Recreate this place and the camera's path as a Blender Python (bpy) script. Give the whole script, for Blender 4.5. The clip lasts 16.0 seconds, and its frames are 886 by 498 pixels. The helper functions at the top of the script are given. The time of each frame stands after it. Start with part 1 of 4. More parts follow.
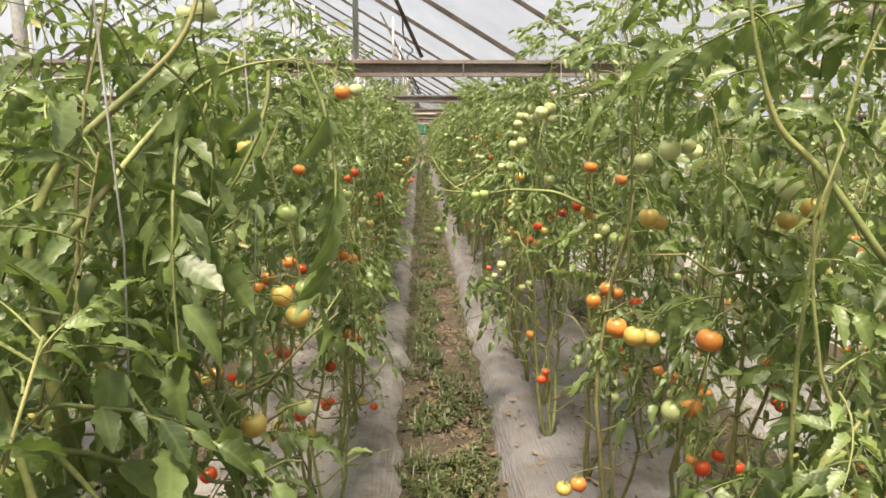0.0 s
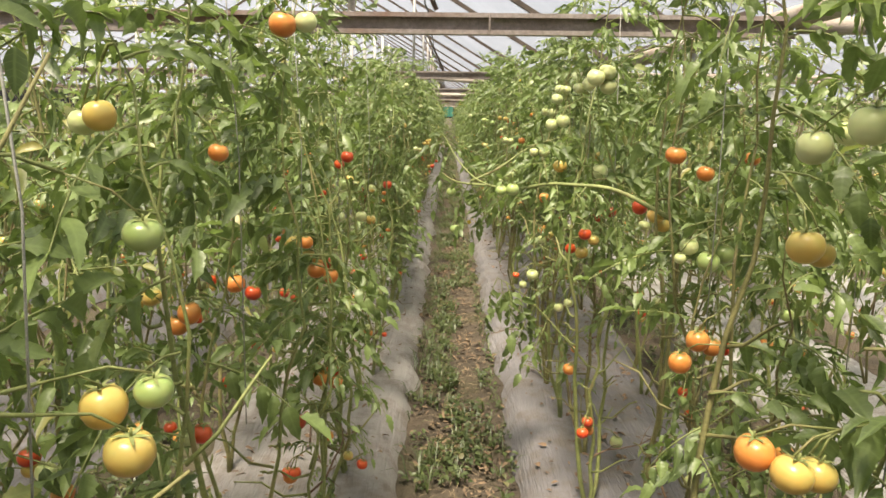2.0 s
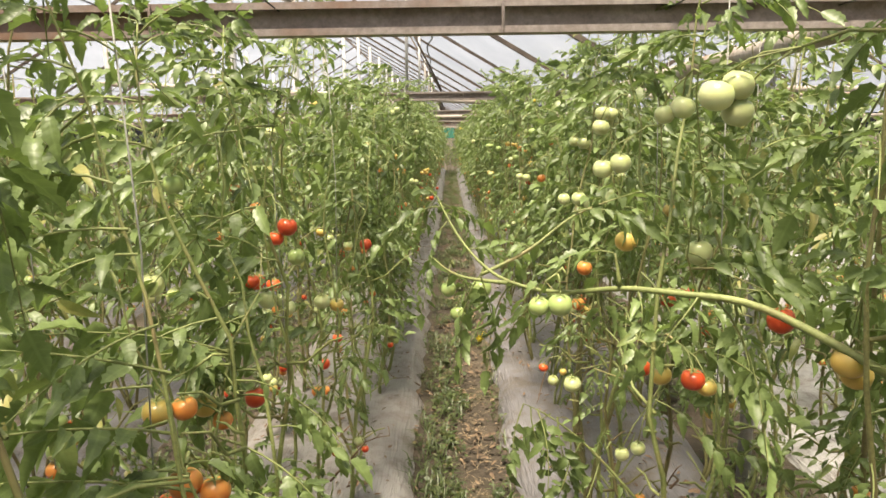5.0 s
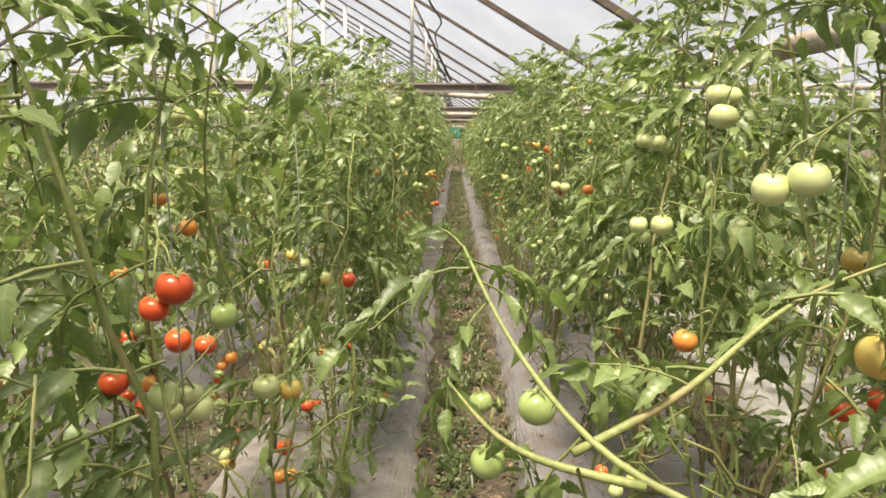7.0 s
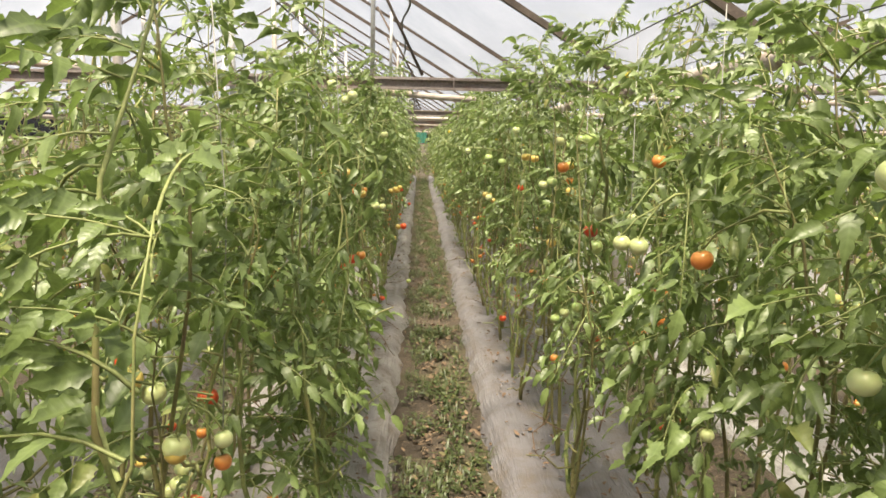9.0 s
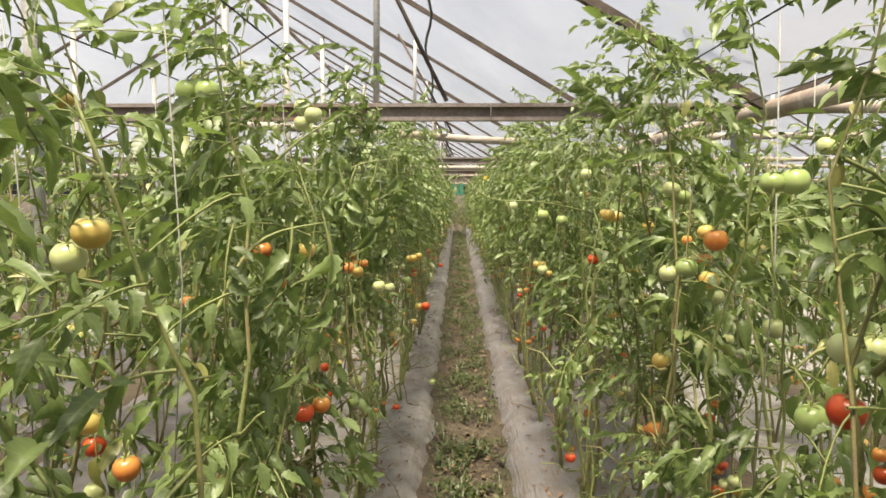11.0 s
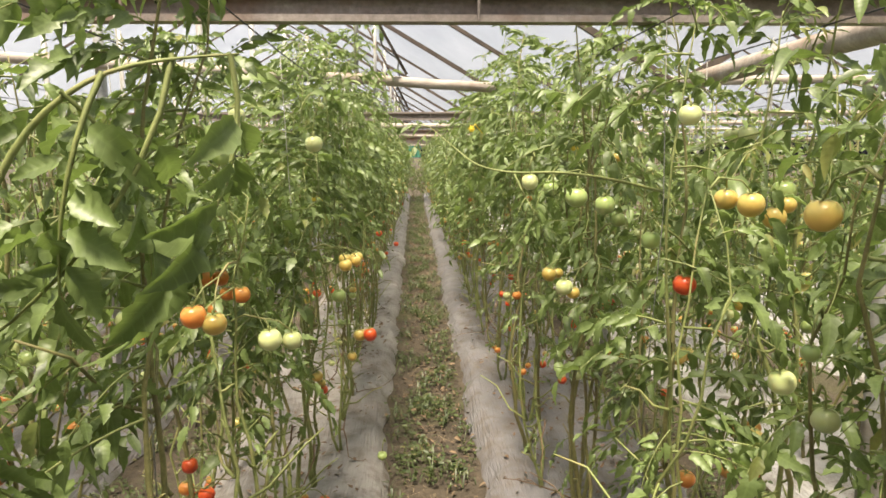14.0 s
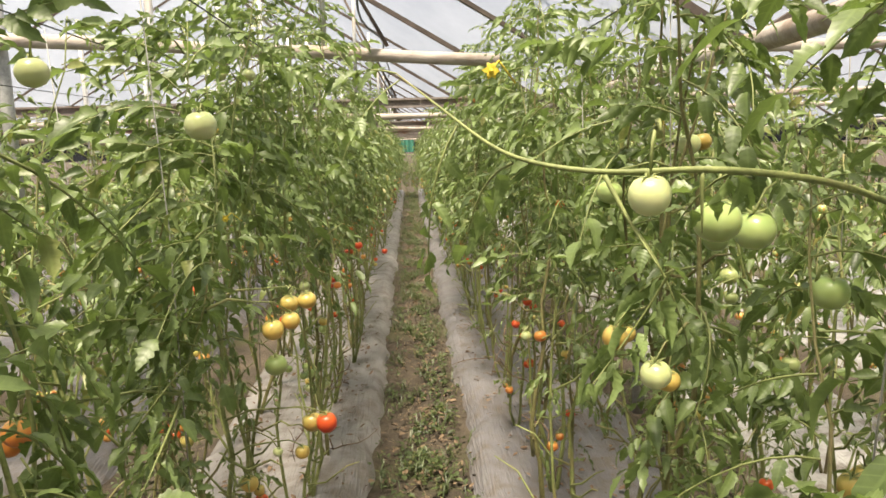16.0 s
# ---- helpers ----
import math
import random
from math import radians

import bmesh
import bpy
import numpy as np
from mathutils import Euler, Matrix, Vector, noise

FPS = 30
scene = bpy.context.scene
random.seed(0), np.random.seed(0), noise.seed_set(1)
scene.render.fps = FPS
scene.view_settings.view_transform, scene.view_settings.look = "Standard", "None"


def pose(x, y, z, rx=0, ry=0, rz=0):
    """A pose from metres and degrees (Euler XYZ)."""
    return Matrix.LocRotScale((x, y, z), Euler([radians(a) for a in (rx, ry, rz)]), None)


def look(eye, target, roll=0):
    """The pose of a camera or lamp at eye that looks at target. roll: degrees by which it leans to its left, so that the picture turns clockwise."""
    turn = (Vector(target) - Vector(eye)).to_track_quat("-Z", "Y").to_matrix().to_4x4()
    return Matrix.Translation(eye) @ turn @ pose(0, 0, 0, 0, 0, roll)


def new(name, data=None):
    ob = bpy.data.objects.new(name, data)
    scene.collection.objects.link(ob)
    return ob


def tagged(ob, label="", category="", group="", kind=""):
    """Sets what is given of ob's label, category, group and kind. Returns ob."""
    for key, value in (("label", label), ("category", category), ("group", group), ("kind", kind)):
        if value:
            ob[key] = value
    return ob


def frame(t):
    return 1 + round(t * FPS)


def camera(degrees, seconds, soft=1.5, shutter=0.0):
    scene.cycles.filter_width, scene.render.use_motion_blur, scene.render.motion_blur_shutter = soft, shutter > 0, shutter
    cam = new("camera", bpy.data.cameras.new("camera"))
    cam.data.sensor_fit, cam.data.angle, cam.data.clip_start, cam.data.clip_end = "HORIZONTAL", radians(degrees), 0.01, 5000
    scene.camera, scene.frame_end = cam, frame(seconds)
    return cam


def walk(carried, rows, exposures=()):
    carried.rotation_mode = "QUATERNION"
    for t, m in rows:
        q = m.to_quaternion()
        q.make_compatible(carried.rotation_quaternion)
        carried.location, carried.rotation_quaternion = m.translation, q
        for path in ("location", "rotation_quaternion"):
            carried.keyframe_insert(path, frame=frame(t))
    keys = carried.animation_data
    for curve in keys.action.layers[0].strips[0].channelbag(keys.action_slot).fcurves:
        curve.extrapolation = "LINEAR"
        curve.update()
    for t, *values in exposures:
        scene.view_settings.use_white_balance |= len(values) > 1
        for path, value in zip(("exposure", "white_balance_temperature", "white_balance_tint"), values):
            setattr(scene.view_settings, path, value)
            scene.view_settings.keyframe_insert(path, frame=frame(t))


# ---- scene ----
cam = camera(66.7, 16.0, soft=1.6)
PATH = [
    (0, (-0.134, -0.588, 1.635), (-0.068, 1.381, 1.292), -0.1),
    (0.5, (-0.121, -0.382, 1.619), (-0.057, 1.59, 1.294), -0.5),
    (1, (-0.075, -0.202, 1.633), (-0.07, 1.777, 1.343), 0.2),
    (1.5, (-0.067, -0.056, 1.606), (-0.052, 1.916, 1.275), 0.7),
    (2, (-0.067, 0.203, 1.596), (-0.076, 2.165, 1.207), 0.7),
    (2.5, (-0.063, 0.414, 1.633), (-0.005, 2.388, 1.315), 0.7),
    (3, (-0.06, 0.545, 1.635), (-0.007, 2.521, 1.33), 0.4),
    (3.5, (-0.015, 0.772, 1.641), (-0.021, 2.751, 1.353), -0.6),
    (3.7, (0.008, 0.853, 1.645), (-0.02, 2.833, 1.363), -0.8),
    (5.8, (-0.078, 1.544, 1.662), (-0.086, 3.512, 1.305), -0.6),
    (6, (-0.08, 1.643, 1.65), (-0.083, 3.613, 1.305), -0.6),
    (6.5, (-0.069, 1.929, 1.648), (-0.085, 3.902, 1.322), -0.6),
    (7, (-0.087, 2.126, 1.639), (-0.118, 4.098, 1.306), 0.3),
    (7.5, (-0.142, 2.385, 1.661), (-0.143, 4.363, 1.368), 1.7),
    (8, (-0.19, 2.639, 1.681), (-0.14, 4.618, 1.396), 1.8),
    (8.2, (-0.194, 2.716, 1.672), (-0.13, 4.69, 1.355), 1.7),
    (10.3, (-0.02, 4.663, 1.658), (0.022, 6.638, 1.344), -0.2),
    (10.5, (-0.039, 4.736, 1.677), (-0.011, 6.718, 1.408), -0.4),
    (11, (-0.063, 4.855, 1.659), (-0.106, 6.847, 1.491), 0.1),
    (11.5, (-0.052, 5.058, 1.641), (-0.062, 7.048, 1.446), -0.8),
    (12, (-0.003, 5.419, 1.649), (-0.008, 7.403, 1.397), -1.3),
    (12.5, (-0.003, 5.676, 1.665), (-0.032, 7.659, 1.405), -0.7),
    (13, (-0.042, 5.929, 1.658), (-0.04, 7.911, 1.394), 0.2),
    (13.5, (-0.085, 6.211, 1.676), (-0.033, 8.195, 1.426), 0.1),
    (14, (-0.076, 6.374, 1.663), (0.007, 8.353, 1.385), -0.3),
    (14.5, (-0.038, 6.645, 1.663), (-0.002, 8.628, 1.405), -0.8),
    (15, (-0.02, 6.861, 1.667), (-0.03, 8.842, 1.393), -1.0),
    (15.5, (-0.028, 7.062, 1.657), (-0.018, 9.042, 1.373), -0.3),
    (16, (-0.023, 7.33, 1.646), (0.069, 9.306, 1.351), -1.6),
]
EXPOSURE = 1.04
KELVIN = 7050
walk(cam, [(t, look(eye, target, roll)) for t, eye, target, roll in PATH], exposures=[(t, EXPOSURE + e, KELVIN, 10) for t, e in ((0.0, 0.03), (3.0, 0.08), (7.5, 0.1), (10.5, 0.1), (11.1, -0.12), (11.5, -0.22), (12.0, -0.05), (13.0, 0.1), (15.0, 0.0), (16.0, 0.05))])

# ---- light ----
SUN_EL, SUN_AZ = 70.0, 196.0  # degrees; azimuth counted clockwise from +y
world = bpy.data.worlds.new("sky")
world.use_nodes = True
scene.world = world
wn = world.node_tree.nodes
sky = wn.new("ShaderNodeTexSky")
sky.sky_type = "NISHITA"
sky.sun_disc = False
sky.sun_elevation = radians(SUN_EL)
sky.sun_rotation = radians(SUN_AZ)
sky.dust_density = 8.0
world.node_tree.links.new(sky.outputs[0], wn["Background"].inputs[0])
wn["Background"].inputs[1].default_value = 0.115

sun = new("sun", bpy.data.lights.new("sun", "SUN"))
sun.data.energy = 5.0
sun.data.angle = radians(14)
sun.data.color = (1.0, 0.92, 0.78)
sd = Vector((math.sin(radians(SUN_AZ)) * math.cos(radians(SUN_EL)), math.cos(radians(SUN_AZ)) * math.cos(radians(SUN_EL)), math.sin(radians(SUN_EL))))
sun.matrix_world = look(sd * 30, (0, 0, 0))


# ---- materials ----
def material(name):
    m = bpy.data.materials.new(name)
    m.use_nodes = True
    t = m.node_tree
    return m, t.nodes, t.links, t.nodes["Principled BSDF"], t.nodes["Material Output"]


def ramp(nodes, stops):
    r = nodes.new("ShaderNodeValToRGB")
    while len(r.color_ramp.elements) < len(stops):
        r.color_ramp.elements.new(0.5)
    for e, (p, c) in zip(r.color_ramp.elements, stops):
        e.position, e.color = p, (*c, 1)
    return r


def noise_tex(nodes, links, scale, detail=4, rough=0.55, space="Object", stretch=None):
    n = nodes.new("ShaderNodeTexNoise")
    n.inputs["Scale"].default_value, n.inputs["Detail"].default_value, n.inputs["Roughness"].default_value = scale, detail, rough
    c = nodes.new("ShaderNodeTexCoord")
    if stretch:
        mp = nodes.new("ShaderNodeMapping")
        mp.inputs["Scale"].default_value = stretch
        links.new(c.outputs[space], mp.inputs[0])
        links.new(mp.outputs[0], n.inputs["Vector"])
    else:
        links.new(c.outputs[space], n.inputs["Vector"])
    return n


def mix_rgb(nodes, links, a, b, fac, mode="MIX"):
    x = nodes.new("ShaderNodeMix")
    x.data_type, x.blend_type = "RGBA", mode
    for sock, v in ((x.inputs[0], fac), (x.inputs[6], a), (x.inputs[7], b)):
        if isinstance(v, bpy.types.NodeSocket):
            links.new(v, sock)
        elif isinstance(v, (int, float)):
            sock.default_value = v
        else:
            sock.default_value = (*v, 1)
    return x.outputs[2]


def bump(nodes, links, height, strength, distance, shader):
    b = nodes.new("ShaderNodeBump")
    b.inputs["Strength"].default_value, b.inputs["Distance"].default_value = strength, distance
    links.new(height, b.inputs["Height"])
    links.new(b.outputs[0], shader.inputs["Normal"])


def surface(name, dark, light, scale, rough=0.8, bump_strength=0.3, bump_distance=0.01, fine=None, metallic=0.0, stretch=None, stain=None):
    """A two-scale surface: broad tone from dark to light, fine grain, relief, optional stain colour."""
    m, n, l, p, o = material(name)
    a = noise_tex(n, l, scale, 5, 0.6, stretch=stretch)
    r = ramp(n, [(0.3, dark), (0.7, light)])
    l.new(a.outputs[0], r.inputs[0])
    f = noise_tex(n, l, fine or scale * 9, 6, 0.7, stretch=stretch)
    fr = ramp(n, [(0.3, (0.62, 0.62, 0.62)), (0.7, (1.15, 1.15, 1.15))])
    l.new(f.outputs[0], fr.inputs[0])
    col = mix_rgb(n, l, r.outputs[0], fr.outputs[0], 1.0, "MULTIPLY")
    if stain:
        s = noise_tex(n, l, scale * 0.45, 5, 0.65)
        sr = ramp(n, [(0.52, (0, 0, 0)), (0.68, (1, 1, 1))])
        l.new(s.outputs[0], sr.inputs[0])
        col = mix_rgb(n, l, col, stain, sr.outputs[0])
    l.new(col, p.inputs["Base Color"])
    p.inputs["Roughness"].default_value, p.inputs["Metallic"].default_value = rough, metallic
    bump(n, l, f.outputs[0], bump_strength, bump_distance, p)
    return m


def leaf_material(name, dark, light, old, through_colour, by_object):
    m, n, l, p, o = material(name)
    if by_object:
        i = n.new("ShaderNodeObjectInfo")
        ro = i.outputs["Random"]
    g = n.new("ShaderNodeNewGeometry")
    r = ramp(n, [(0.0, dark), (0.55, light), (0.9, tuple(1.25 * c for c in light)), (1.0, old)])
    if by_object:
        a = n.new("ShaderNodeMath")
        a.operation = "MULTIPLY_ADD"
        a.inputs[1].default_value = 0.55
        l.new(g.outputs["Random Per Island"], a.inputs[0])
        b = n.new("ShaderNodeMath")
        b.operation = "MULTIPLY"
        b.inputs[1].default_value = 0.45
        l.new(ro, b.inputs[0])
        l.new(b.outputs[0], a.inputs[2])
        l.new(a.outputs[0], r.inputs[0])
    else:
        l.new(g.outputs["Random Per Island"], r.inputs[0])
    t = noise_tex(n, l, 38, 4, 0.65)
    tr = ramp(n, [(0.3, (0.72, 0.74, 0.7)), (0.7, (1.18, 1.16, 1.12))])
    l.new(t.outputs[0], tr.inputs[0])
    col = mix_rgb(n, l, r.outputs[0], tr.outputs[0], 1.0, "MULTIPLY")
    # midrib and side veins from the leaflet's own coordinates
    uv = n.new("ShaderNodeUVMap")
    sx = n.new("ShaderNodeSeparateXYZ")
    l.new(uv.outputs[0], sx.inputs[0])
    ab = n.new("ShaderNodeMath")
    ab.operation = "ABSOLUTE"
    l.new(sx.outputs[0], ab.inputs[0])
    ma = n.new("ShaderNodeMath")
    ma.operation = "MULTIPLY_ADD"
    ma.inputs[1].default_value = -0.28
    l.new(ab.outputs[0], ma.inputs[0])
    l.new(sx.outputs[1], ma.inputs[2])
    w = n.new("ShaderNodeMath")
    w.operation = "PINGPONG"
    w.inputs[1].default_value = 0.075
    l.new(ma.outputs[0], w.inputs[0])
    vr = ramp(n, [(0.0, (1, 1, 1)), (0.014, (0, 0, 0))])
    l.new(w.outputs[0], vr.inputs[0])
    mr = ramp(n, [(0.03, (1, 1, 1)), (0.09, (0, 0, 0))])
    l.new(ab.outputs[0], mr.inputs[0])
    mx = n.new("ShaderNodeMath")
    mx.operation = "MAXIMUM"
    l.new(vr.outputs[0], mx.inputs[0])
    l.new(mr.outputs[0], mx.inputs[1])
    vf = n.new("ShaderNodeMath")
    vf.operation = "MULTIPLY"
    vf.inputs[1].default_value = 0.2
    l.new(mx.outputs[0], vf.inputs[0])
    col = mix_rgb(n, l, col, tuple(min(1, 2.1 * c) for c in light), vf.outputs[0])
    l.new(col, p.inputs["Base Color"])
    p.inputs["Roughness"].default_value = 0.45
    p.inputs["Specular IOR Level"].default_value = 0.72
    bump(n, l, w.outputs[0], 0.32, 0.01, p)
    tl = n.new("ShaderNodeBsdfTranslucent")
    tc = mix_rgb(n, l, col, through_colour, 0.6)
    l.new(tc, tl.inputs[0])
    ms = n.new("ShaderNodeMixShader")
    ms.inputs[0].default_value = 0.36
    l.new(p.outputs[0], ms.inputs[1])
    l.new(tl.outputs[0], ms.inputs[2])
    l.new(ms.outputs[0], o.inputs[0])
    return m


LEAF = leaf_material("tomato_leaf", (0.038, 0.062, 0.022), (0.172, 0.232, 0.082), (0.34, 0.3, 0.1), (0.2, 0.305, 0.05), True)
LEAF_FAR = leaf_material("tomato_leaf_row", (0.038, 0.062, 0.022), (0.172, 0.232, 0.082), (0.34, 0.3, 0.1), (0.2, 0.305, 0.05), False)
WEED = leaf_material("weed_leaf", (0.035, 0.056, 0.02), (0.085, 0.112, 0.038), (0.2, 0.16, 0.08), (0.1, 0.15, 0.035), False)
STEM = surface("tomato_stem", (0.17, 0.2, 0.065), (0.3, 0.33, 0.12), 14, 0.6, 0.3, 0.002, stain=(0.27, 0.22, 0.10))
STEM_OLD = surface("woody_stem", (0.13, 0.125, 0.045), (0.27, 0.25, 0.1), 16, 0.7, 0.4, 0.003, stain=(0.16, 0.12, 0.065))
STEM_DRY = surface("dry_stem", (0.12, 0.075, 0.048), (0.25, 0.165, 0.1), 18, 0.85, 0.4, 0.003)
SOIL = surface("soil", (0.05, 0.038, 0.026), (0.118, 0.09, 0.062), 2.6, 0.95, 1.0, 0.035, 30, stain=(0.085, 0.08, 0.035))
HOLE = surface("hole_soil", (0.03, 0.022, 0.016), (0.09, 0.065, 0.045), 22, 0.95, 0.7, 0.01)
STRAW = surface("dry_straw", (0.17, 0.12, 0.07), (0.34, 0.26, 0.16), 20, 0.85, 0.2, 0.002)
STEEL = surface("galvanised_steel", (0.25, 0.2, 0.18), (0.38, 0.33, 0.31), 5, 0.5, 0.15, 0.002, 60, 0.25, stain=(0.2, 0.115, 0.075))
POLE = surface("weathered_pole", (0.32, 0.26, 0.22), (0.52, 0.46, 0.41), 7, 0.8, 0.5, 0.006, 40, stretch=(0.2, 1, 1), stain=(0.24, 0.17, 0.12))
WOOD = surface("rafter_wood", (0.05, 0.037, 0.03), (0.13, 0.1, 0.08), 6, 0.8, 0.4, 0.004, 50)
POST = surface("grey_post", (0.36, 0.36, 0.36), (0.52, 0.52, 0.51), 5, 0.6, 0.15, 0.003, 50, 0.2, stain=(0.33, 0.28, 0.23))
WIRE = surface("dark_wire", (0.015, 0.015, 0.016), (0.04, 0.04, 0.04), 12, 0.6, 0.1, 0.001)
TWINE = surface("pale_twine", (0.3, 0.3, 0.28), (0.44, 0.43, 0.4), 40, 0.8, 0.3, 0.001)
NET = surface("green_net", (0.05, 0.2, 0.14), (0.08, 0.3, 0.22), 3, 0.8, 0.4, 0.01, 90)
LITTER = surface("brown_litter", (0.07, 0.045, 0.03), (0.26, 0.18, 0.11), 9, 0.9, 0.4, 0.004, 40)
PETAL = surface("yellow_petal", (0.62, 0.45, 0.03), (0.8, 0.62, 0.06), 60, 0.6, 0.1, 0.001)


def mulch_material(name, dark, light):
    m, n, l, p, o = material(name)
    a = noise_tex(n, l, 1.7, 6, 0.62)
    r = ramp(n, [(0.3, dark), (0.7, light)])
    l.new(a.outputs[0], r.inputs[0])
    d = noise_tex(n, l, 7, 6, 0.7)
    dr = ramp(n, [(0.46, (0, 0, 0)), (0.66, (0.85, 0.85, 0.85))])
    l.new(d.outputs[0], dr.inputs[0])
    col = mix_rgb(n, l, r.outputs[0], (0.15, 0.122, 0.1), dr.outputs[0])
    l.new(col, p.inputs["Base Color"])
    p.inputs["Roughness"].default_value = 0.42
    p.inputs["Metallic"].default_value = 0.15
    f = noise_tex(n, l, 30, 5, 0.6, stretch=(3.0, 0.16, 1))
    bump(n, l, f.outputs[0], 0.75, 0.024, p)
    return m


MULCH = mulch_material("silver_mulch_film", (0.145, 0.138, 0.148), (0.25, 0.238, 0.248))
# film of the bed left of the path, paler than the right one
MULCH_LEFT = mulch_material("left_mulch_film", (0.235, 0.22, 0.215), (0.375, 0.355, 0.345))
# outer beds on the right: sunlight on the film put into its paler colour
MULCH_SUNLIT = mulch_material("sunlit_mulch_film", (0.34, 0.33, 0.33), (0.5, 0.49, 0.48))


def film_material(name, clear):
    """Milky greenhouse sheet: part clear, part scattering."""
    m, n, l, p, o = material(name)
    a = noise_tex(n, l, 1.2, 6, 0.65, stretch=(1.0, 0.5, 1.0))
    r = ramp(n, [(0.35, (0.178, 0.2, 0.24)), (0.7, (0.224, 0.247, 0.29))])
    l.new(a.outputs[0], r.inputs[0])
    tl = n.new("ShaderNodeBsdfTranslucent")
    l.new(r.outputs[0], tl.inputs[0])
    tp = n.new("ShaderNodeBsdfTransparent")
    ms = n.new("ShaderNodeMixShader")
    ms.inputs[0].default_value = clear
    l.new(tl.outputs[0], ms.inputs[1])
    l.new(tp.outputs[0], ms.inputs[2])
    l.new(ms.outputs[0], o.inputs[0])
    return m


FILM = film_material("greenhouse_film", 0.17)
FILM_END = film_material("end_wall_film", 0.8)


def tomato_material(name, body, shoulder, amount):
    m, n, l, p, o = material(name)
    c = n.new("ShaderNodeTexCoord")
    s = n.new("ShaderNodeSeparateXYZ")
    l.new(c.outputs["Object"], s.inputs[0])
    w = noise_tex(n, l, 30, 3, 0.5)
    i = n.new("ShaderNodeObjectInfo")
    z = n.new("ShaderNodeMath")
    z.operation = "MULTIPLY_ADD"
    z.inputs[1].default_value = 18.0
    l.new(s.outputs[2], z.inputs[0])
    l.new(w.outputs[0], z.inputs[2])
    r = ramp(n, [(0.35, body), (1.0, tuple(b + (q - b) * amount for b, q in zip(body, shoulder)))])
    l.new(z.outputs[0], r.inputs[0])
    v = n.new("ShaderNodeHueSaturation")
    vm = n.new("ShaderNodeMath")
    vm.operation = "MULTIPLY_ADD"
    vm.inputs[1].default_value, vm.inputs[2].default_value = 0.35, 0.82
    l.new(i.outputs["Random"], vm.inputs[0])
    l.new(vm.outputs[0], v.inputs["Value"])
    l.new(r.outputs[0], v.inputs["Color"])
    l.new(v.outputs[0], p.inputs["Base Color"])
    p.inputs["Roughness"].default_value = 0.3
    p.inputs["Subsurface Weight"].default_value = 0.12
    p.inputs["Subsurface Radius"].default_value = (0.02, 0.01, 0.004)
    return m


FRUIT = {
    "red": tomato_material("ripe_red", (0.56, 0.055, 0.022), (0.62, 0.13, 0.03), 0.7),
    "orange": tomato_material("ripening_orange", (0.64, 0.2, 0.05), (0.56, 0.30, 0.08), 0.8),
    "yellow": tomato_material("turning_yellow", (0.57, 0.37, 0.1), (0.47, 0.42, 0.13), 0.8),
    "pale": tomato_material("pale_green", (0.54, 0.56, 0.29), (0.4, 0.47, 0.19), 0.8),
    "green": tomato_material("unripe_green", (0.36, 0.43, 0.17), (0.24, 0.34, 0.1), 0.8),
}
FRUIT_WORDS = {"red": "ripe red tomato", "orange": "ripening orange tomato", "yellow": "yellow half-ripe tomato", "pale": "pale green unripe tomato", "green": "green unripe tomato"}


# ---- mesh tools ----
class Build:
    """Collects vertices, faces, leaflet coordinates and material slots of one mesh."""

    def __init__(self):
        self.v, self.f, self.uv, self.m = [], [], [], []
        self.count = 0

    def add(self, verts, faces, uvs=None, slot=0):
        verts = np.asarray(verts, dtype=np.float64)
        self.v.append(verts)
        self.uv.append(np.asarray(uvs) if uvs is not None else np.zeros((len(verts), 2)) + 5.0)
        k = self.count
        self.f.extend([tuple(i + k for i in q) for q in faces])
        self.m.extend([slot] * len(faces))
        self.count += len(verts)

    def add_build(self, other, matrix, slot=None):
        """Another build, moved by a 4 x 4 matrix."""
        v = np.concatenate(other.v)
        a = np.array(matrix)
        k = self.count
        self.v.append(v @ a[:3, :3].T + a[:3, 3])
        self.uv.append(np.concatenate(other.uv))
        self.f.extend([tuple(i + k for i in q) for q in other.f])
        self.m.extend(other.m if slot is None else [slot] * len(other.f))
        self.count += len(v)

    def mesh(self, name, materials, smooth=True):
        me = bpy.data.meshes.new(name)
        v = np.concatenate(self.v)
        me.from_pydata(v.tolist(), [], self.f)
        for mat in materials:
            me.materials.append(mat)
        if len(materials) > 1:
            me.polygons.foreach_set("material_index", self.m)
        uv = np.concatenate(self.uv)
        if uv.min() < 4.0:
            layer = me.uv_layers.new(name="leaf")
            index = np.empty(len(me.loops), dtype=np.int32)
            me.loops.foreach_get("vertex_index", index)
            layer.data.foreach_set("uv", uv[index].astype(np.float32).ravel())
        me.polygons.foreach_set("use_smooth", [smooth] * len(me.polygons))
        me.update()
        return me


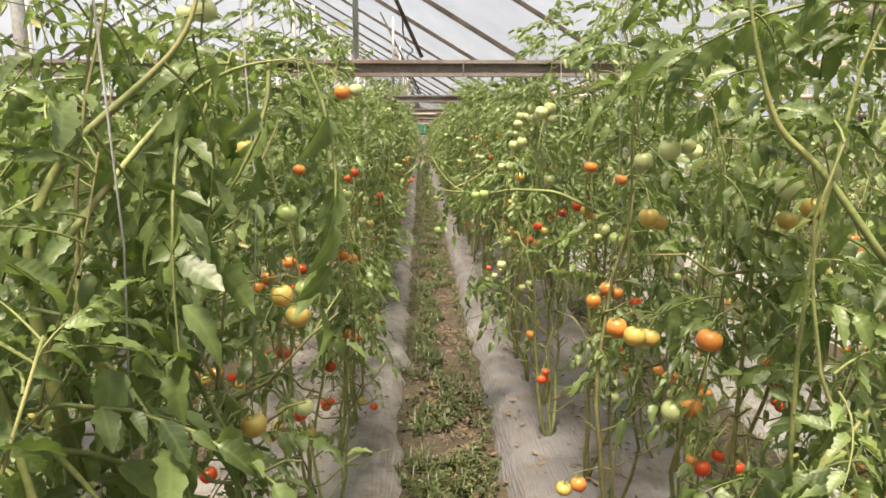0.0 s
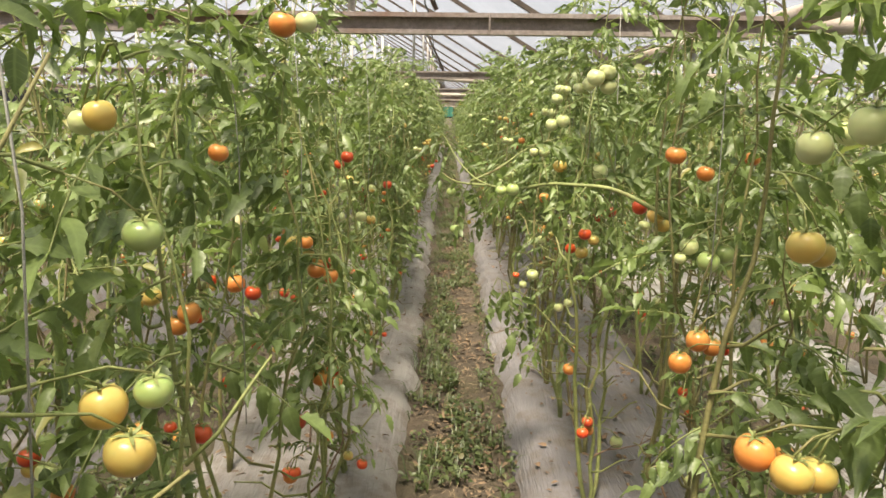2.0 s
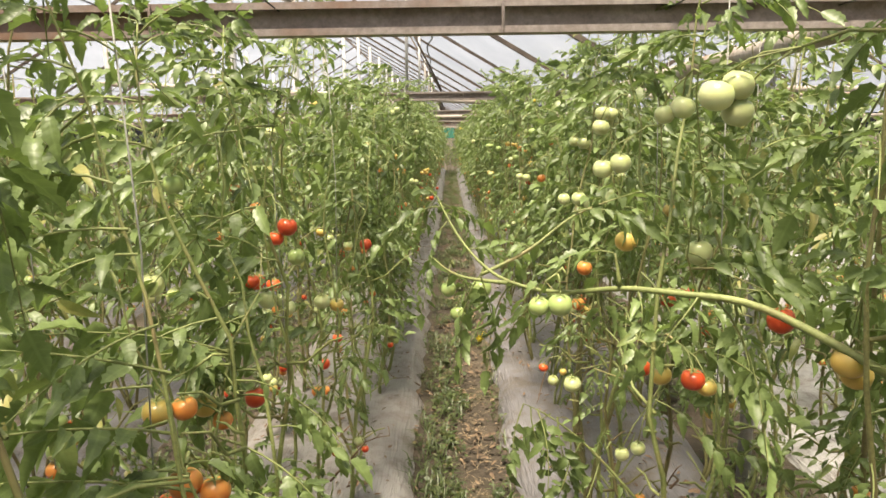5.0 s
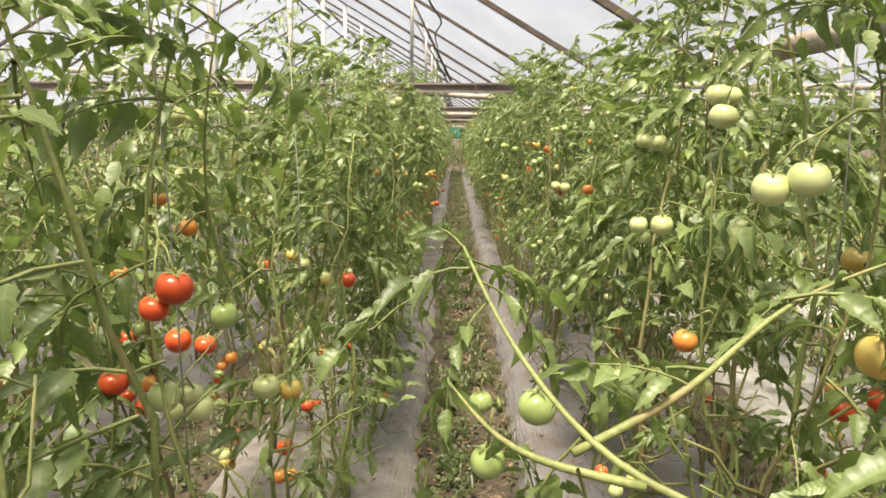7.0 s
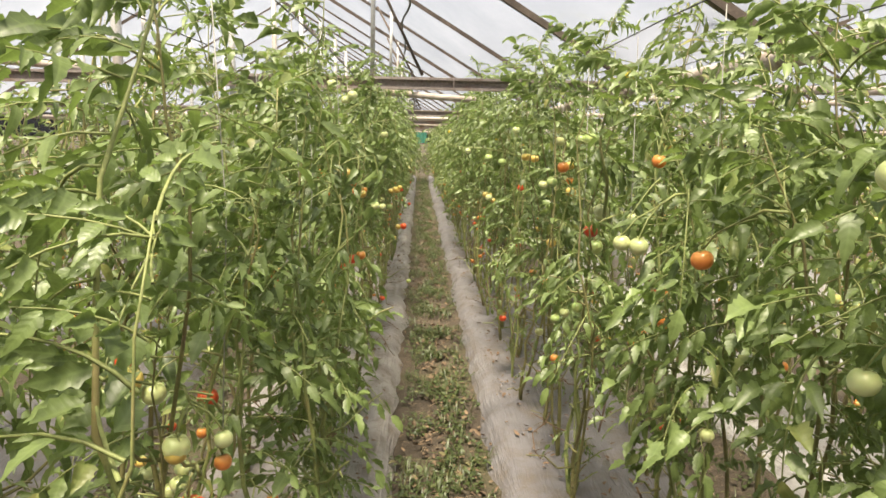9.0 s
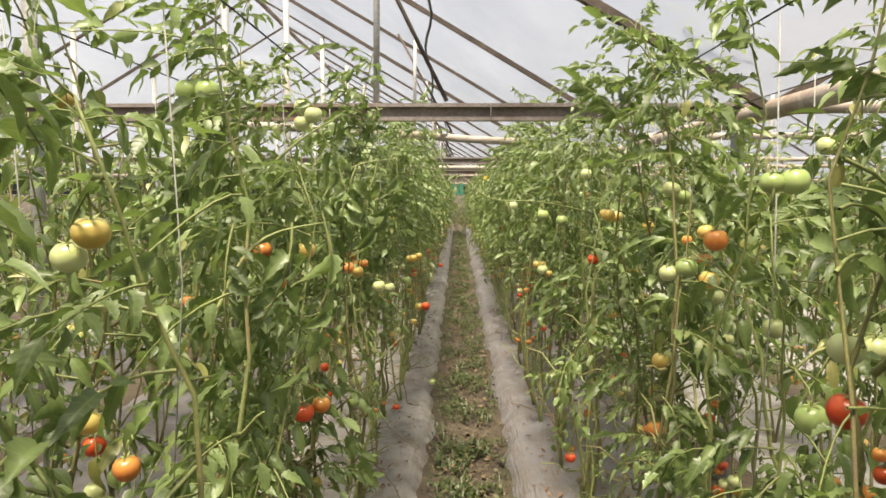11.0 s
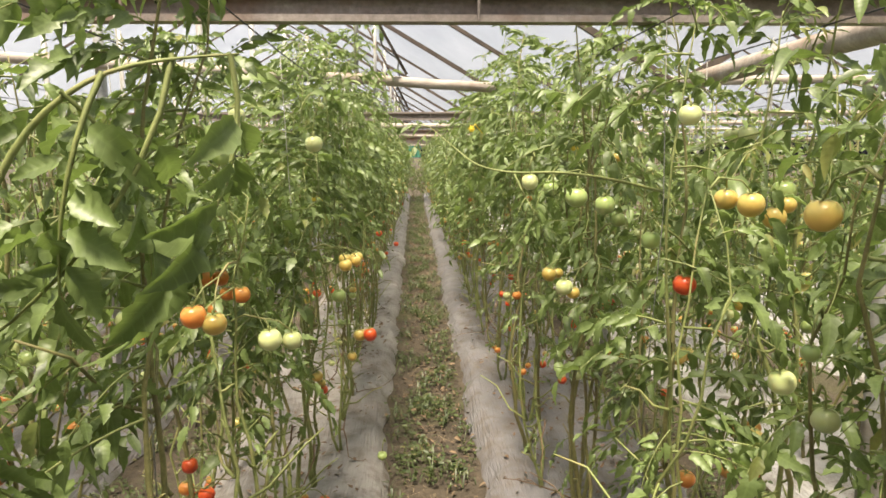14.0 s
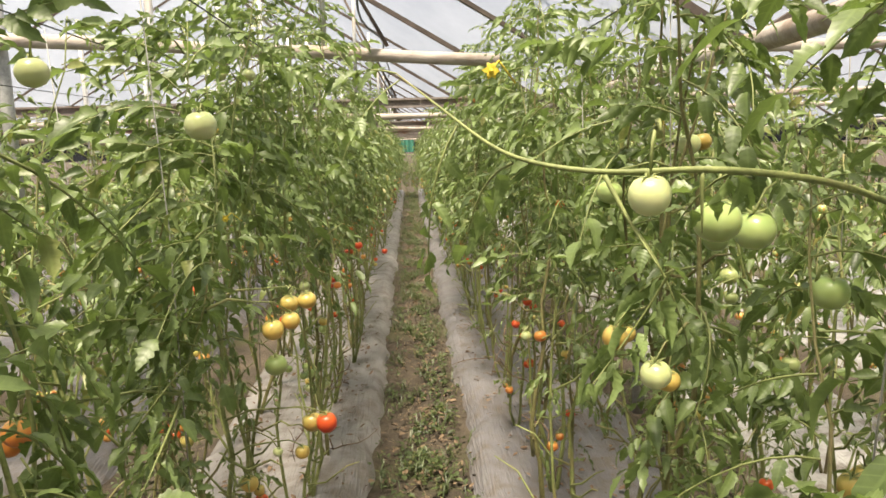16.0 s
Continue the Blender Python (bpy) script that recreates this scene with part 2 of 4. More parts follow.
def tube(b, pts, radii, sides=6, slot=0, cap=True):
    pts = [Vector(p) for p in pts]
    verts, faces = [], []
    side = None
    for i, p in enumerate(pts):
        d = (pts[min(i + 1, len(pts) - 1)] - pts[max(i - 1, 0)]).normalized()
        if side is None:
            side = d.orthogonal().normalized()
        side = (side - d * side.dot(d)).normalized()
        up = d.cross(side)
        r = radii[i] if hasattr(radii, "__len__") else radii
        for k in range(sides):
            a = 2 * math.pi * k / sides
            verts.append(p + (side * math.cos(a) + up * math.sin(a)) * r)
    for i in range(len(pts) - 1):
        for k in range(sides):
            j = (k + 1) % sides
            faces.append((i * sides + k, i * sides + j, (i + 1) * sides + j, (i + 1) * sides + k))
    if cap:
        faces.append(tuple(reversed(range(sides))))
        n = (len(pts) - 1) * sides
        faces.append(tuple(range(n, n + sides)))
    b.add([tuple(v) for v in verts], faces, slot=slot)


def box(b, x0, x1, y0, y1, z0, z1, slot=0):
    v = [(x0, y0, z0), (x1, y0, z0), (x1, y1, z0), (x0, y1, z0), (x0, y0, z1), (x1, y0, z1), (x1, y1, z1), (x0, y1, z1)]
    b.add(v, [(3, 2, 1, 0), (4, 5, 6, 7), (0, 1, 5, 4), (1, 2, 6, 5), (2, 3, 7, 6), (3, 0, 4, 7)], slot=slot)


def link(name, me, parent=None, label="", kind=""):
    ob = new(name, me)
    ob.parent = parent
    if label or kind:
        tagged(ob, label, kind=kind)
    return ob


def thing(name, place, label, category, group="", kind=""):
    ob = new(name)
    ob.empty_display_size = 0.1
    ob.location = place
    return tagged(ob, label, category, group, kind)


# ---- leaves ----
def leaflet(rng, length, width, detail, curl):
    """One toothed, folded, drooping leaflet along +y."""
    stations = ([0.25, 0.6], [0.14, 0.38, 0.62, 0.84], [0.08, 0.2, 0.3, 0.42, 0.52, 0.64, 0.74, 0.87])[detail]
    verts, uv, faces = [(0, 0, 0)], [(0, 0)], []
    fold = rng.uniform(0.1, 0.95)
    twist = rng.uniform(-0.3, 0.3)
    for k, s in enumerate(stations):
        w = width * math.sin(math.pi * s ** 0.72) ** 0.85
        if detail == 2:
            w *= (0.87 if k % 2 else 1.11) * rng.uniform(0.88, 1.12)
        y = length * s
        z = -curl * length * s * s + rng.uniform(-0.02, 0.02) * length
        for q in (-1, 0, 1):
            off = 0.5 * w * q
            back = 0.1 * length if (q and k % 2 == 0 and detail) else 0.0
            ww = rng.uniform(-0.012, 0.012) * (1 if q else 0)
            verts.append((off, y + back * 0.35, z + abs(off) * fold + off * twist + ww * length * 3))
            uv.append((q * 0.5 * w / max(width, 1e-6), s))
    tip = len(verts)
    verts.append((0, length, -curl * length))
    uv.append((0, 1))
    n = len(stations)
    faces += [(0, 2, 1), (0, 3, 2)]
    for k in range(n - 1):
        a, c = 1 + 3 * k, 4 + 3 * k
        faces += [(a, a + 1, c + 1, c), (a + 1, a + 2, c + 2, c + 1)]
    a = 1 + 3 * (n - 1)
    faces += [(a, a + 1, tip), (a + 1, a + 2, tip)]
    return np.array(verts), faces, uv


def compound_leaf(seed, detail=2):
    """A tomato leaf: arched stalk along +y with toothed leaflets in pairs."""
    rng = random.Random(seed)
    b = Build()
    length = rng.uniform(0.17, 0.28)
    arch = rng.uniform(0.1, 1.5)
    side = rng.uniform(-0.25, 0.25)

    def at(s):
        return Vector((side * length * s * s, length * s * (1 - 0.12 * arch * s), -arch * length * 0.6 * s * s))

    steps = 6 if detail == 2 else 3
    tube(b, [at(i / steps) for i in range(steps + 1)], [0.0028 * (1 - 0.6 * i / steps) for i in range(steps + 1)], 4 if detail == 2 else 3, 1, False)
    pairs = ([0.42, 0.74], [0.3, 0.5, 0.7, 0.86], [0.26, 0.41, 0.56, 0.71, 0.86])[detail]
    small = ([], [0.4, 0.6], [0.34, 0.49, 0.64])[detail]
    for s in pairs + small + [1.0]:
        for q in ((-1, 1) if s < 1 else (0,)):
            if s < 1 and rng.random() < 0.08:
                continue
            big = s in pairs or s == 1.0
            ln = rng.uniform(0.036, 0.068) * (1.25 if s == 1 else 1.0) if big else rng.uniform(0.016, 0.03)
            if not detail:
                ln *= 1.22
            v, f, uv = leaflet(rng, ln, ln * rng.uniform(0.38, 0.58) * (0.82 if detail == 1 else 1.0), detail if big else 0, rng.uniform(0.0, 1.05))
            yaw = -q * rng.uniform(0.85, 1.3) + (rng.uniform(-0.3, 0.3) if q == 0 else 0)
            m = Matrix.Translation(at(s) + Vector((q * 0.008, 0, 0))) @ Euler((-arch * 0.55 * s + rng.uniform(-0.75, 0.4), q * rng.uniform(-0.35, 0.8), yaw)).to_matrix().to_4x4()
            a = np.array(m)
            b.add(v @ a[:3, :3].T + a[:3, 3], f, uv, 0)
    return b


LEAF_BUILDS = [compound_leaf(100 + i) for i in range(9)]
LEAF_MESHES = [b.mesh("leaf", [LEAF, STEM]) for b in LEAF_BUILDS]
MID_BUILDS = [compound_leaf(150 + i, 1) for i in range(9)]
FAR_BUILDS = [compound_leaf(200 + i, 0) for i in range(6)]


# ---- tomatoes ----
def tomato_build(seed):
    """A slightly ribbed, flattened fruit of 1 m radius before scaling, with stalk hollow, sepals and stub of stalk."""
    rng = random.Random(seed)
    b = Build()
    ring, rows = 16, 9
    flat, ribs, amp, ph = rng.uniform(0.87, 1.0), rng.choice([4, 5, 6]), rng.uniform(0.01, 0.035), rng.uniform(0, 6)
    verts, faces = [(0, 0, flat * 0.84)], []
    for i in range(1, rows):
        th = math.pi * i / rows
        for k in range(ring):
            a = 2 * math.pi * k / ring
            r = math.sin(th) ** 0.9 * (1 + amp * math.cos(ribs * a + ph) * (0.4 + 0.6 * abs(math.cos(th))))
            z = math.cos(th) * flat - (0.12 * math.exp(-((th / 0.45) ** 2)))
            verts.append((r * math.cos(a), r * math.sin(a), z))
    verts.append((0, 0, -flat * 0.97))
    for k in range(ring):
        j = (k + 1) % ring
        faces.append((0, 1 + k, 1 + j))
        for i in range(rows - 2):
            faces.append((1 + i * ring + k, 1 + (i + 1) * ring + k, 1 + (i + 1) * ring + j, 1 + i * ring + j))
        faces.append((len(verts) - 1, 1 + (rows - 2) * ring + j, 1 + (rows - 2) * ring + k))
    b.add(verts, faces, slot=0)
    for k in range(5):
        a = 2 * math.pi * k / 5 + rng.uniform(-0.2, 0.2)
        d, s = Vector((math.cos(a), math.sin(a), 0)), Vector((-math.sin(a), math.cos(a), 0))
        z = flat * 0.84
        p = [d * 0.05 + s * 0.09, d * 0.05 - s * 0.09, d * 0.42 - s * 0.09, d * 0.42 + s * 0.09, d * rng.uniform(0.75, 0.95)]
        zz = [z + 0.02, z + 0.02, z + 0.11, z + 0.11, z + rng.uniform(-0.02, 0.28)]
        b.add([(q.x, q.y, h) for q, h in zip(p, zz)], [(0, 1, 2, 3), (3, 2, 4)], slot=1)
    tube(b, [(0, 0, flat * 0.8), (0.04, 0, flat + 0.25)], 0.065, 5, 1)
    return b


FRUIT_BUILDS = [tomato_build(300 + i) for i in range(3)]
R0 = 0.03
FRUIT_MESHES = {}
for colour in FRUIT:
    FRUIT_MESHES[colour] = []
    for fb in FRUIT_BUILDS:
        scaled = Build()
        scaled.add_build(fb, Matrix.Diagonal((R0, R0, R0, 1)))
        FRUIT_MESHES[colour].append(scaled.mesh("tomato", [FRUIT[colour], STEM]))


# ---- plants ----
def stem_line(rng, height, lean):
    """A wandering stem from the ground up."""
    pts = []
    n = 16
    a, b2 = rng.uniform(0, 6.28), rng.uniform(0, 6.28)
    kx, ky = rng.uniform(-0.15, 0.15), rng.uniform(-0.24, 0.24)
    for i in range(n + 1):
        s = i / n
        bend = 1 - math.exp(-(s / 0.16) ** 1.5)
        x = kx * bend + (lean[0] - kx) * s + 0.055 * math.sin(a + 9 * s) * s ** 0.5
        y = ky * bend + (lean[1] - ky) * s + 0.065 * math.sin(b2 + 8 * s) * s ** 0.5
        pts.append(Vector((x, y, height * s)))
    return pts


def along(pts, s):
    k = min(int(s * (len(pts) - 1)), len(pts) - 2)
    return pts[k].lerp(pts[k + 1], s * (len(pts) - 1) - k)


def plan_plant(rng, height, leaves, low=0.5, fruit=3):
    """Stems, leaf poses and hanging fruit of one plant, in its own coordinates."""
    stems = []
    for k in range(rng.choice([2, 2, 3])):
        h = height * (1 if k == 0 else rng.uniform(0.72, 0.95))
        stems.append(stem_line(rng, h, (rng.uniform(-0.13, 0.13), rng.uniform(-0.2, 0.2))))
    poses = []
    turn = rng.uniform(0, 6.28)
    for i in range(leaves):
        st = stems[i % len(stems)]
        u = (i + rng.random()) / leaves
        z = low + (1 - low) * u ** 0.9
        p = along(st, z)
        turn += 2.4 + rng.uniform(-0.5, 0.5)
        sc = rng.uniform(0.68, 1.18) * (0.75 if z > 0.92 else 1.0) * (0.7 if z < low + 0.1 else 1.0)
        up = rng.uniform(-0.4, 0.55) + (0.45 if z > 0.9 else 0.0)
        poses.append((p, turn, up, sc, rng.uniform(-0.4, 0.4)))
    for st in stems:
        # tuft at the growing tip
        for k in range(3):
            poses.append((along(st, 0.985), turn + 2.1 * k, rng.uniform(0.1, 0.9), rng.uniform(0.42, 0.68), rng.uniform(-0.4, 0.4)))
    for i in range(4):
        # small leaves left on the bare lower stems
        z = rng.uniform(0.12, low)
        poses.append((along(rng.choice(stems), z), rng.uniform(0, 6.28), rng.uniform(-0.9, 0.2), rng.uniform(0.28, 0.55), rng.uniform(-0.5, 0.5)))
    clusters = []
    for i in range(fruit):
        st = rng.choice(stems)
        z = rng.uniform(0.2, 0.55) if rng.random() < 0.75 else rng.uniform(0.55, 0.9)
        clusters.append((along(st, z), rng.uniform(0, 6.28), z))
    return stems, poses, clusters


def leaf_pose(p, turn, up, sc, roll):
    return Matrix.Translation(p) @ Euler((up, roll, turn)).to_matrix().to_4x4() @ Matrix.Diagonal((sc, sc, sc, 1))


def pick_colour(rng, z):
    if z < 0.5:
        return rng.choice(["red", "red", "orange", "orange", "yellow", "pale", "pale", "green"])
    return rng.choice(["orange", "yellow", "pale", "pale", "green", "green", "pale"])


# ---- structure: ground, beds ----
Y0, Y1 = -5.0, 34.0  # planted length
YR = 50.0  # far end of the roof
BEDS = [(-0.72, 0.94), (0.74, 0.98), (-2.12, 0.94), (2.16, 0.94), (-3.52, 0.94), (3.56, 0.94), (-4.92, 0.94), (4.96, 0.94)]


def ground_sheet():
    b = Build()
    xs = np.concatenate([[-400, -60, -12], np.linspace(-6, 6, 121), [12, 60, 400]])
    ys = np.concatenate([[-400, -60, -10], np.linspace(Y0, Y1, 391), [40, 90, 400]])
    verts = []
    for y in ys:
        for x in xs:
            near = abs(x) < 6.1 and Y0 - 0.1 < y < Y1 + 0.1
            z = (noise.noise((x * 2.1, y * 2.1, 0)) * 0.022 + noise.noise((x * 9, y * 9, 3)) * 0.011) if near else 0.0
            verts.append((x, y, z - 0.012))
    w = len(xs)
    faces = [(j * w + i, j * w + i + 1, (j + 1) * w + i + 1, (j + 1) * w + i) for j in range(len(ys) - 1) for i in range(w - 1)]
    b.add(verts, faces)
    return tagged(new("ground", b.mesh("ground", [SOIL])), "trodden brown soil between the planting beds", "ground", kind="structure")


ground_sheet()


def mulch_bed(cx, width, seed):
    """Raised bed under wrinkled plastic film, its edges wavering and tucked into the soil."""
    b = Build()
    n, step = 23, 0.06
    ys = np.arange(Y0, Y1, step)
    verts = []
    for y in ys:
        wl = 0.06 * noise.noise((seed, y * 1.1, 1.0)) + 0.045 * noise.noise((seed, y * 4.3, 2.0))
        wr = 0.06 * noise.noise((seed, y * 1.1, 7.0)) + 0.045 * noise.noise((seed, y * 4.3, 8.0))
        for k in range(n):
            u = k / (n - 1)
            x = cx - width / 2 + wl + (width + wr - wl) * u
            e = min(u, 1 - u) * width
            z = 0.085 * min(1, e / 0.1) ** 0.6
            z += 0.016 * noise.noise((x * 6, y * 5, seed)) + 0.009 * noise.noise((x * 19, y * 13, seed))
            z += 0.007 * noise.noise((x * 26, y * 3, seed + 4)) * (1 if e < 0.25 else 0.3)
            if k in (0, n - 1):
                z = -0.02
            verts.append((x, y, z + 0.004))
    faces = [(j * n + i, j * n + i + 1, (j + 1) * n + i + 1, (j + 1) * n + i) for j in range(len(ys) - 1) for i in range(n - 1)]
    b.add(verts, faces)
    ob = new("mulch_film", b.mesh("mulch_film", [MULCH_LEFT if -1 < cx < 0 else MULCH if cx < 1 else MULCH_SUNLIT]))
    return tagged(ob, "wrinkled silver-grey plastic mulch film over a raised bed", "mulch film", kind="structure")


FILMS = [mulch_bed(cx, w, 11.0 * i + 3) for i, (cx, w) in enumerate(BEDS)]


# ---- structure: roof of several low gable spans ----
RIDGES = [-3.3, 6.0]
HALF, EAVE, RIDGE = 4.65, 2.07, 4.81


def roof_film():
    b = Build()
    ys = np.linspace(Y0, YR, 57)
    for rx in RIDGES:
        for q in (-1, 1):
            verts = []
            for j, y in enumerate(ys):
                for k in range(13):
                    u = k / 12
                    sag = -0.02 * math.sin(math.pi * (j % 2)) - (0.018 if j % 2 else 0.0) * math.sin(math.pi * u)
                    verts.append((rx + q * HALF * u, y, RIDGE + 0.035 - (RIDGE - EAVE) * u + sag))
            faces = [(j * 13 + k, j * 13 + k + 1, (j + 1) * 13 + k + 1, (j + 1) * 13 + k) for j in range(len(ys) - 1) for k in range(12)]
            b.add(verts, faces)
    ob = new("ceiling", b.mesh("ceiling", [FILM]))
    ob.visible_shadow = False
    tagged(ob, "milky white plastic film stretched over the greenhouse roof", "roof film", kind="structure")


roof_film()


def film_wall(name, verts, faces, label):
    b = Build()
    b.add(verts, faces)
    ob = new(name, b.mesh(name, [FILM_END]))
    ob.visible_shadow = False
    tagged(ob, label, "film wall", kind="structure")


for name, y in (("wall_north", YR), ("wall_south", Y0)):
    v, f = [], []
    for i in range(len(RIDGES) * 2 + 1):
        x = RIDGES[0] - HALF + HALF * i
        v += [(x, y, 0), (x, y, (EAVE, RIDGE)[i % 2] + 0.03)]
    f = [(2 * i, 2 * i + 2, 2 * i + 3, 2 * i + 1) for i in range(len(RIDGES) * 2)]
    film_wall(name, v, f, "milky plastic film closing the end of the greenhouse")
for name, x in (("wall_west", RIDGES[0] - HALF), ("wall_east", RIDGES[-1] + HALF)):
    film_wall(name, [(x, Y0, 0), (x, YR, 0), (x, YR, EAVE + 0.03), (x, Y0, EAVE + 0.03)], [(0, 1, 2, 3)], "milky plastic film side wall of the greenhouse")


def rafter(rx, q, y, seed):
    rng = random.Random(seed)
    b = Build()
    w, h = rng.uniform(0.024, 0.048), rng.uniform(0.03, 0.05)
    pts = [(rx + q * HALF * u, y + rng.uniform(-0.01, 0.01), RIDGE - 0.01 - (RIDGE - EAVE) * u - h / 2) for u in (0, 0.25, 0.5, 0.75, 1)]
    verts = []
    for x, yy, z in pts:
        verts += [(x, yy - w / 2, z - h / 2), (x, yy + w / 2, z - h / 2), (x, yy + w / 2, z + h / 2), (x, yy - w / 2, z + h / 2)]
    faces = [(4 * i + k, 4 * i + (k + 1) % 4, 4 * i + 4 + (k + 1) % 4, 4 * i + 4 + k) for i in range(4) for k in range(4)] + [(3, 2, 1, 0), (16, 17, 18, 19)]
    b.add(verts, faces)
    ob = new("rafter", b.mesh("rafter", [WOOD], False))
    tagged(ob, "thin dark wooden rafter under the roof film", "rafter", "roof rafters", "structure")


for k in range(28):
    y = -3.65 + 1.95 * k
    for rx in RIDGES:
        for q in (-1, 1):
            rafter(rx, q, y + random.uniform(-0.08, 0.08), 500 + k * 10 + q + int(rx))


def long_pole(x, z, r, label, seed, name="purlin"):
    rng = random.Random(seed)
    b = Build()
    n = 44
    tube(b, [(x + rng.uniform(-0.015, 0.015), Y0 + (YR - Y0) * i / n, z + rng.uniform(-0.015, 0.015)) for i in range(n + 1)], [r * rng.uniform(0.9, 1.1) for i in range(n + 1)], 10)
    tagged(new(name, b.mesh(name, [POLE])), label, name, kind="structure")


for rx in RIDGES:
    long_pole(rx, RIDGE - 0.065, 0.04, "ridge pole along the top of the roof", int(rx * 7) + 90)
for ex in (-7.95, 1.35, 10.6):
    long_pole(ex, EAVE - 0.05, 0.048, "weathered round timber purlin under the roof valley", int(ex * 5) + 60)


def channel_beam(x0, x1, y, z, tilt=0.0):
    """Lipped steel channel, its open side towards the walker."""
    b = Build()
    h, d, t, lip = 0.085, 0.05, 0.004, 0.018
    prof = [(-d / 2, -h / 2 + lip), (-d / 2, -h / 2), (d / 2, -h / 2), (d / 2, h / 2), (-d / 2, h / 2), (-d / 2, h / 2 - lip),
            (-d / 2 + t, h / 2 - lip), (-d / 2 + t, h / 2 - t), (d / 2 - t, h / 2 - t), (d / 2 - t, -h / 2 + t), (-d / 2 + t, -h / 2 + t), (-d / 2 + t, -h / 2 + lip)]
    n = 10
    xs = [x0 + (x1 - x0) * i / n for i in range(n + 1)]
    verts = [(x, y + p, z + q + tilt * (x - (x0 + x1) / 2)) for x in xs for p, q in prof]
    m = len(prof)
    faces = [(i * m + k, i * m + (k + 1) % m, (i + 1) * m + (k + 1) % m, (i + 1) * m + k) for i in range(n) for k in range(m)]
    b.add(verts, faces)
    for x in (x1 - 1.27, x1 - 2.2):
        tube(b, [(x, y - d / 2 - 0.003, z - h / 2), (x, y - d / 2 - 0.006, z), (x, y - d / 2 - 0.003, z + h / 2)], 0.004, 5)
    tagged(new("tie_beam", b.mesh("tie_beam", [STEEL], False)), "rust-stained grey steel channel tie beam crossing the greenhouse", "beam", "tie beams", "structure")


def round_beam(x0, x1, y, z, seed, r=0.04, tilt=0.0):
    rng = random.Random(seed)
    b = Build()
    n = 12
    tube(b, [(x0 + (x1 - x0) * i / n, y + rng.uniform(-0.008, 0.008), z + tilt * (x0 + (x1 - x0) * i / n) + rng.uniform(-0.008, 0.008)) for i in range(n + 1)], [r * rng.uniform(0.88, 1.08) * (1 - 0.15 * i / n) for i in range(n + 1)], 12)
    tagged(new("tie_beam", b.mesh("tie_beam", [POLE])), "pale weathered round timber pole crossing the greenhouse", "beam", "tie beams", "structure")


FRAMES = [(3.12, 1.968, 0), (8.25, 2.055, 0), (11.2, 2.16, 1), (13.5, 2.06, 0), (15.8, 2.06, 1), (18.2, 2.05, 0), (20.7, 2.05, 1), (23.2, 2.05, 0), (25.7, 2.05, 0), (28.2, 2.06, 0), (31.0, 2.06, 1), (36.0, 2.06, 1), (42.0, 2.06, 0), (-1.8, 2.04, 0)]
for k, (fy, fz, pole) in enumerate(FRAMES):
    if pole:
        round_beam(-5.2, 0.5 if k == 2 else 1.37, fy, fz, 40 + k, tilt=-0.06 if k == 2 else 0.0)
    else:
        channel_beam(-7.9, 1.37, fy, fz)
    round_beam(1.4, 6.0, fy + 0.03, fz + 0.02, 70 + k, 0.035)


def post(x, y, z1, r, label="grey galvanised post holding up the roof", name="post"):
    b = Build()
    tube(b, [(x, y, -0.1), (x + 0.004, y, z1 * 0.5), (x, y, z1)], r, 12)
    tagged(new(name, b.mesh(name, [POST])), label, "post", "roof posts", "structure")


for fy, fz, pole in FRAMES:
    for ex in (-5.0, -2.25, 1.35, 4.95):
        span = min(abs(ex - rx) for rx in RIDGES)
        post(ex, fy + 0.075, RIDGE - (RIDGE - EAVE) * span / HALF - 0.06, 0.036)
    b = Build()
    tube(b, [(-0.47, fy, fz + 0.05), (-0.46, fy, 3.06)], 0.016, 8)
    tagged(new("king_post", b.mesh("king_post", [POST])), "slim grey king post between tie beam and rafter", "post", "king posts", "structure")
    b = Build()
    tube(b, [(-0.12, fy + 0.03, fz + 0.06), (-0.62, fy + 0.03, 3.12)], 0.011, 6)
    tagged(new("roof_brace", b.mesh("roof_brace", [WOOD])), "dark slanting brace from tie beam to rafters", "brace", "roof braces", "structure")

# black cable slung along under the ridge
b = Build()
tube(b, [(-0.3 + 0.05 * math.sin(y * 0.9) + 0.03 * math.sin(y * 2.3), y, 2.74 + 0.05 * math.sin(y * 1.26 + 1)) for y in np.arange(Y0, Y1, 0.4)], 0.009, 6)
tagged(new("cable", b.mesh("cable", [WIRE])), "black cable slung loosely along under the ridge", "cable")

# overhead trellis wires
for x in (-0.95, -0.5, 0.55, 1.0, -2.35, -1.9, 1.95, 2.4):
    b = Build()
    tube(b, [(x, y, 2.0 + 0.012 * math.sin(y * 1.3 + x)) for y in np.arange(Y0, Y1, 0.8)], 0.0022, 5)
    tagged(new("trellis_wire", b.mesh("trellis_wire", [WIRE])), "thin trellis wire stretched above the tomato row", "wire", "trellis wires")

# green net at the far end
b = Build()
v, f = [], []
for i in range(25):
    for k in range(5):
        x, z = -0.5 + 0.7 * i / 24, 1.55 + 0.47 * k / 4
        v.append((x, Y1 - 0.25 + 0.05 * math.sin(i * 1.1) + 0.02 * math.sin(i * 2.7 + k), z))
for i in range(24):
    for k in range(4):
        f.append((i * 5 + k, (i + 1) * 5 + k, (i + 1) * 5 + k + 1, i * 5 + k + 1))
b.add(v, f)
tagged(new("shade_net", b.mesh("shade_net", [NET])), "green shade net hung from a tie beam at the far end", "net")


# ---- tomato rows ----
PLANT_LABEL = "tall staked tomato plant with hanging fruit rising from mulch film"


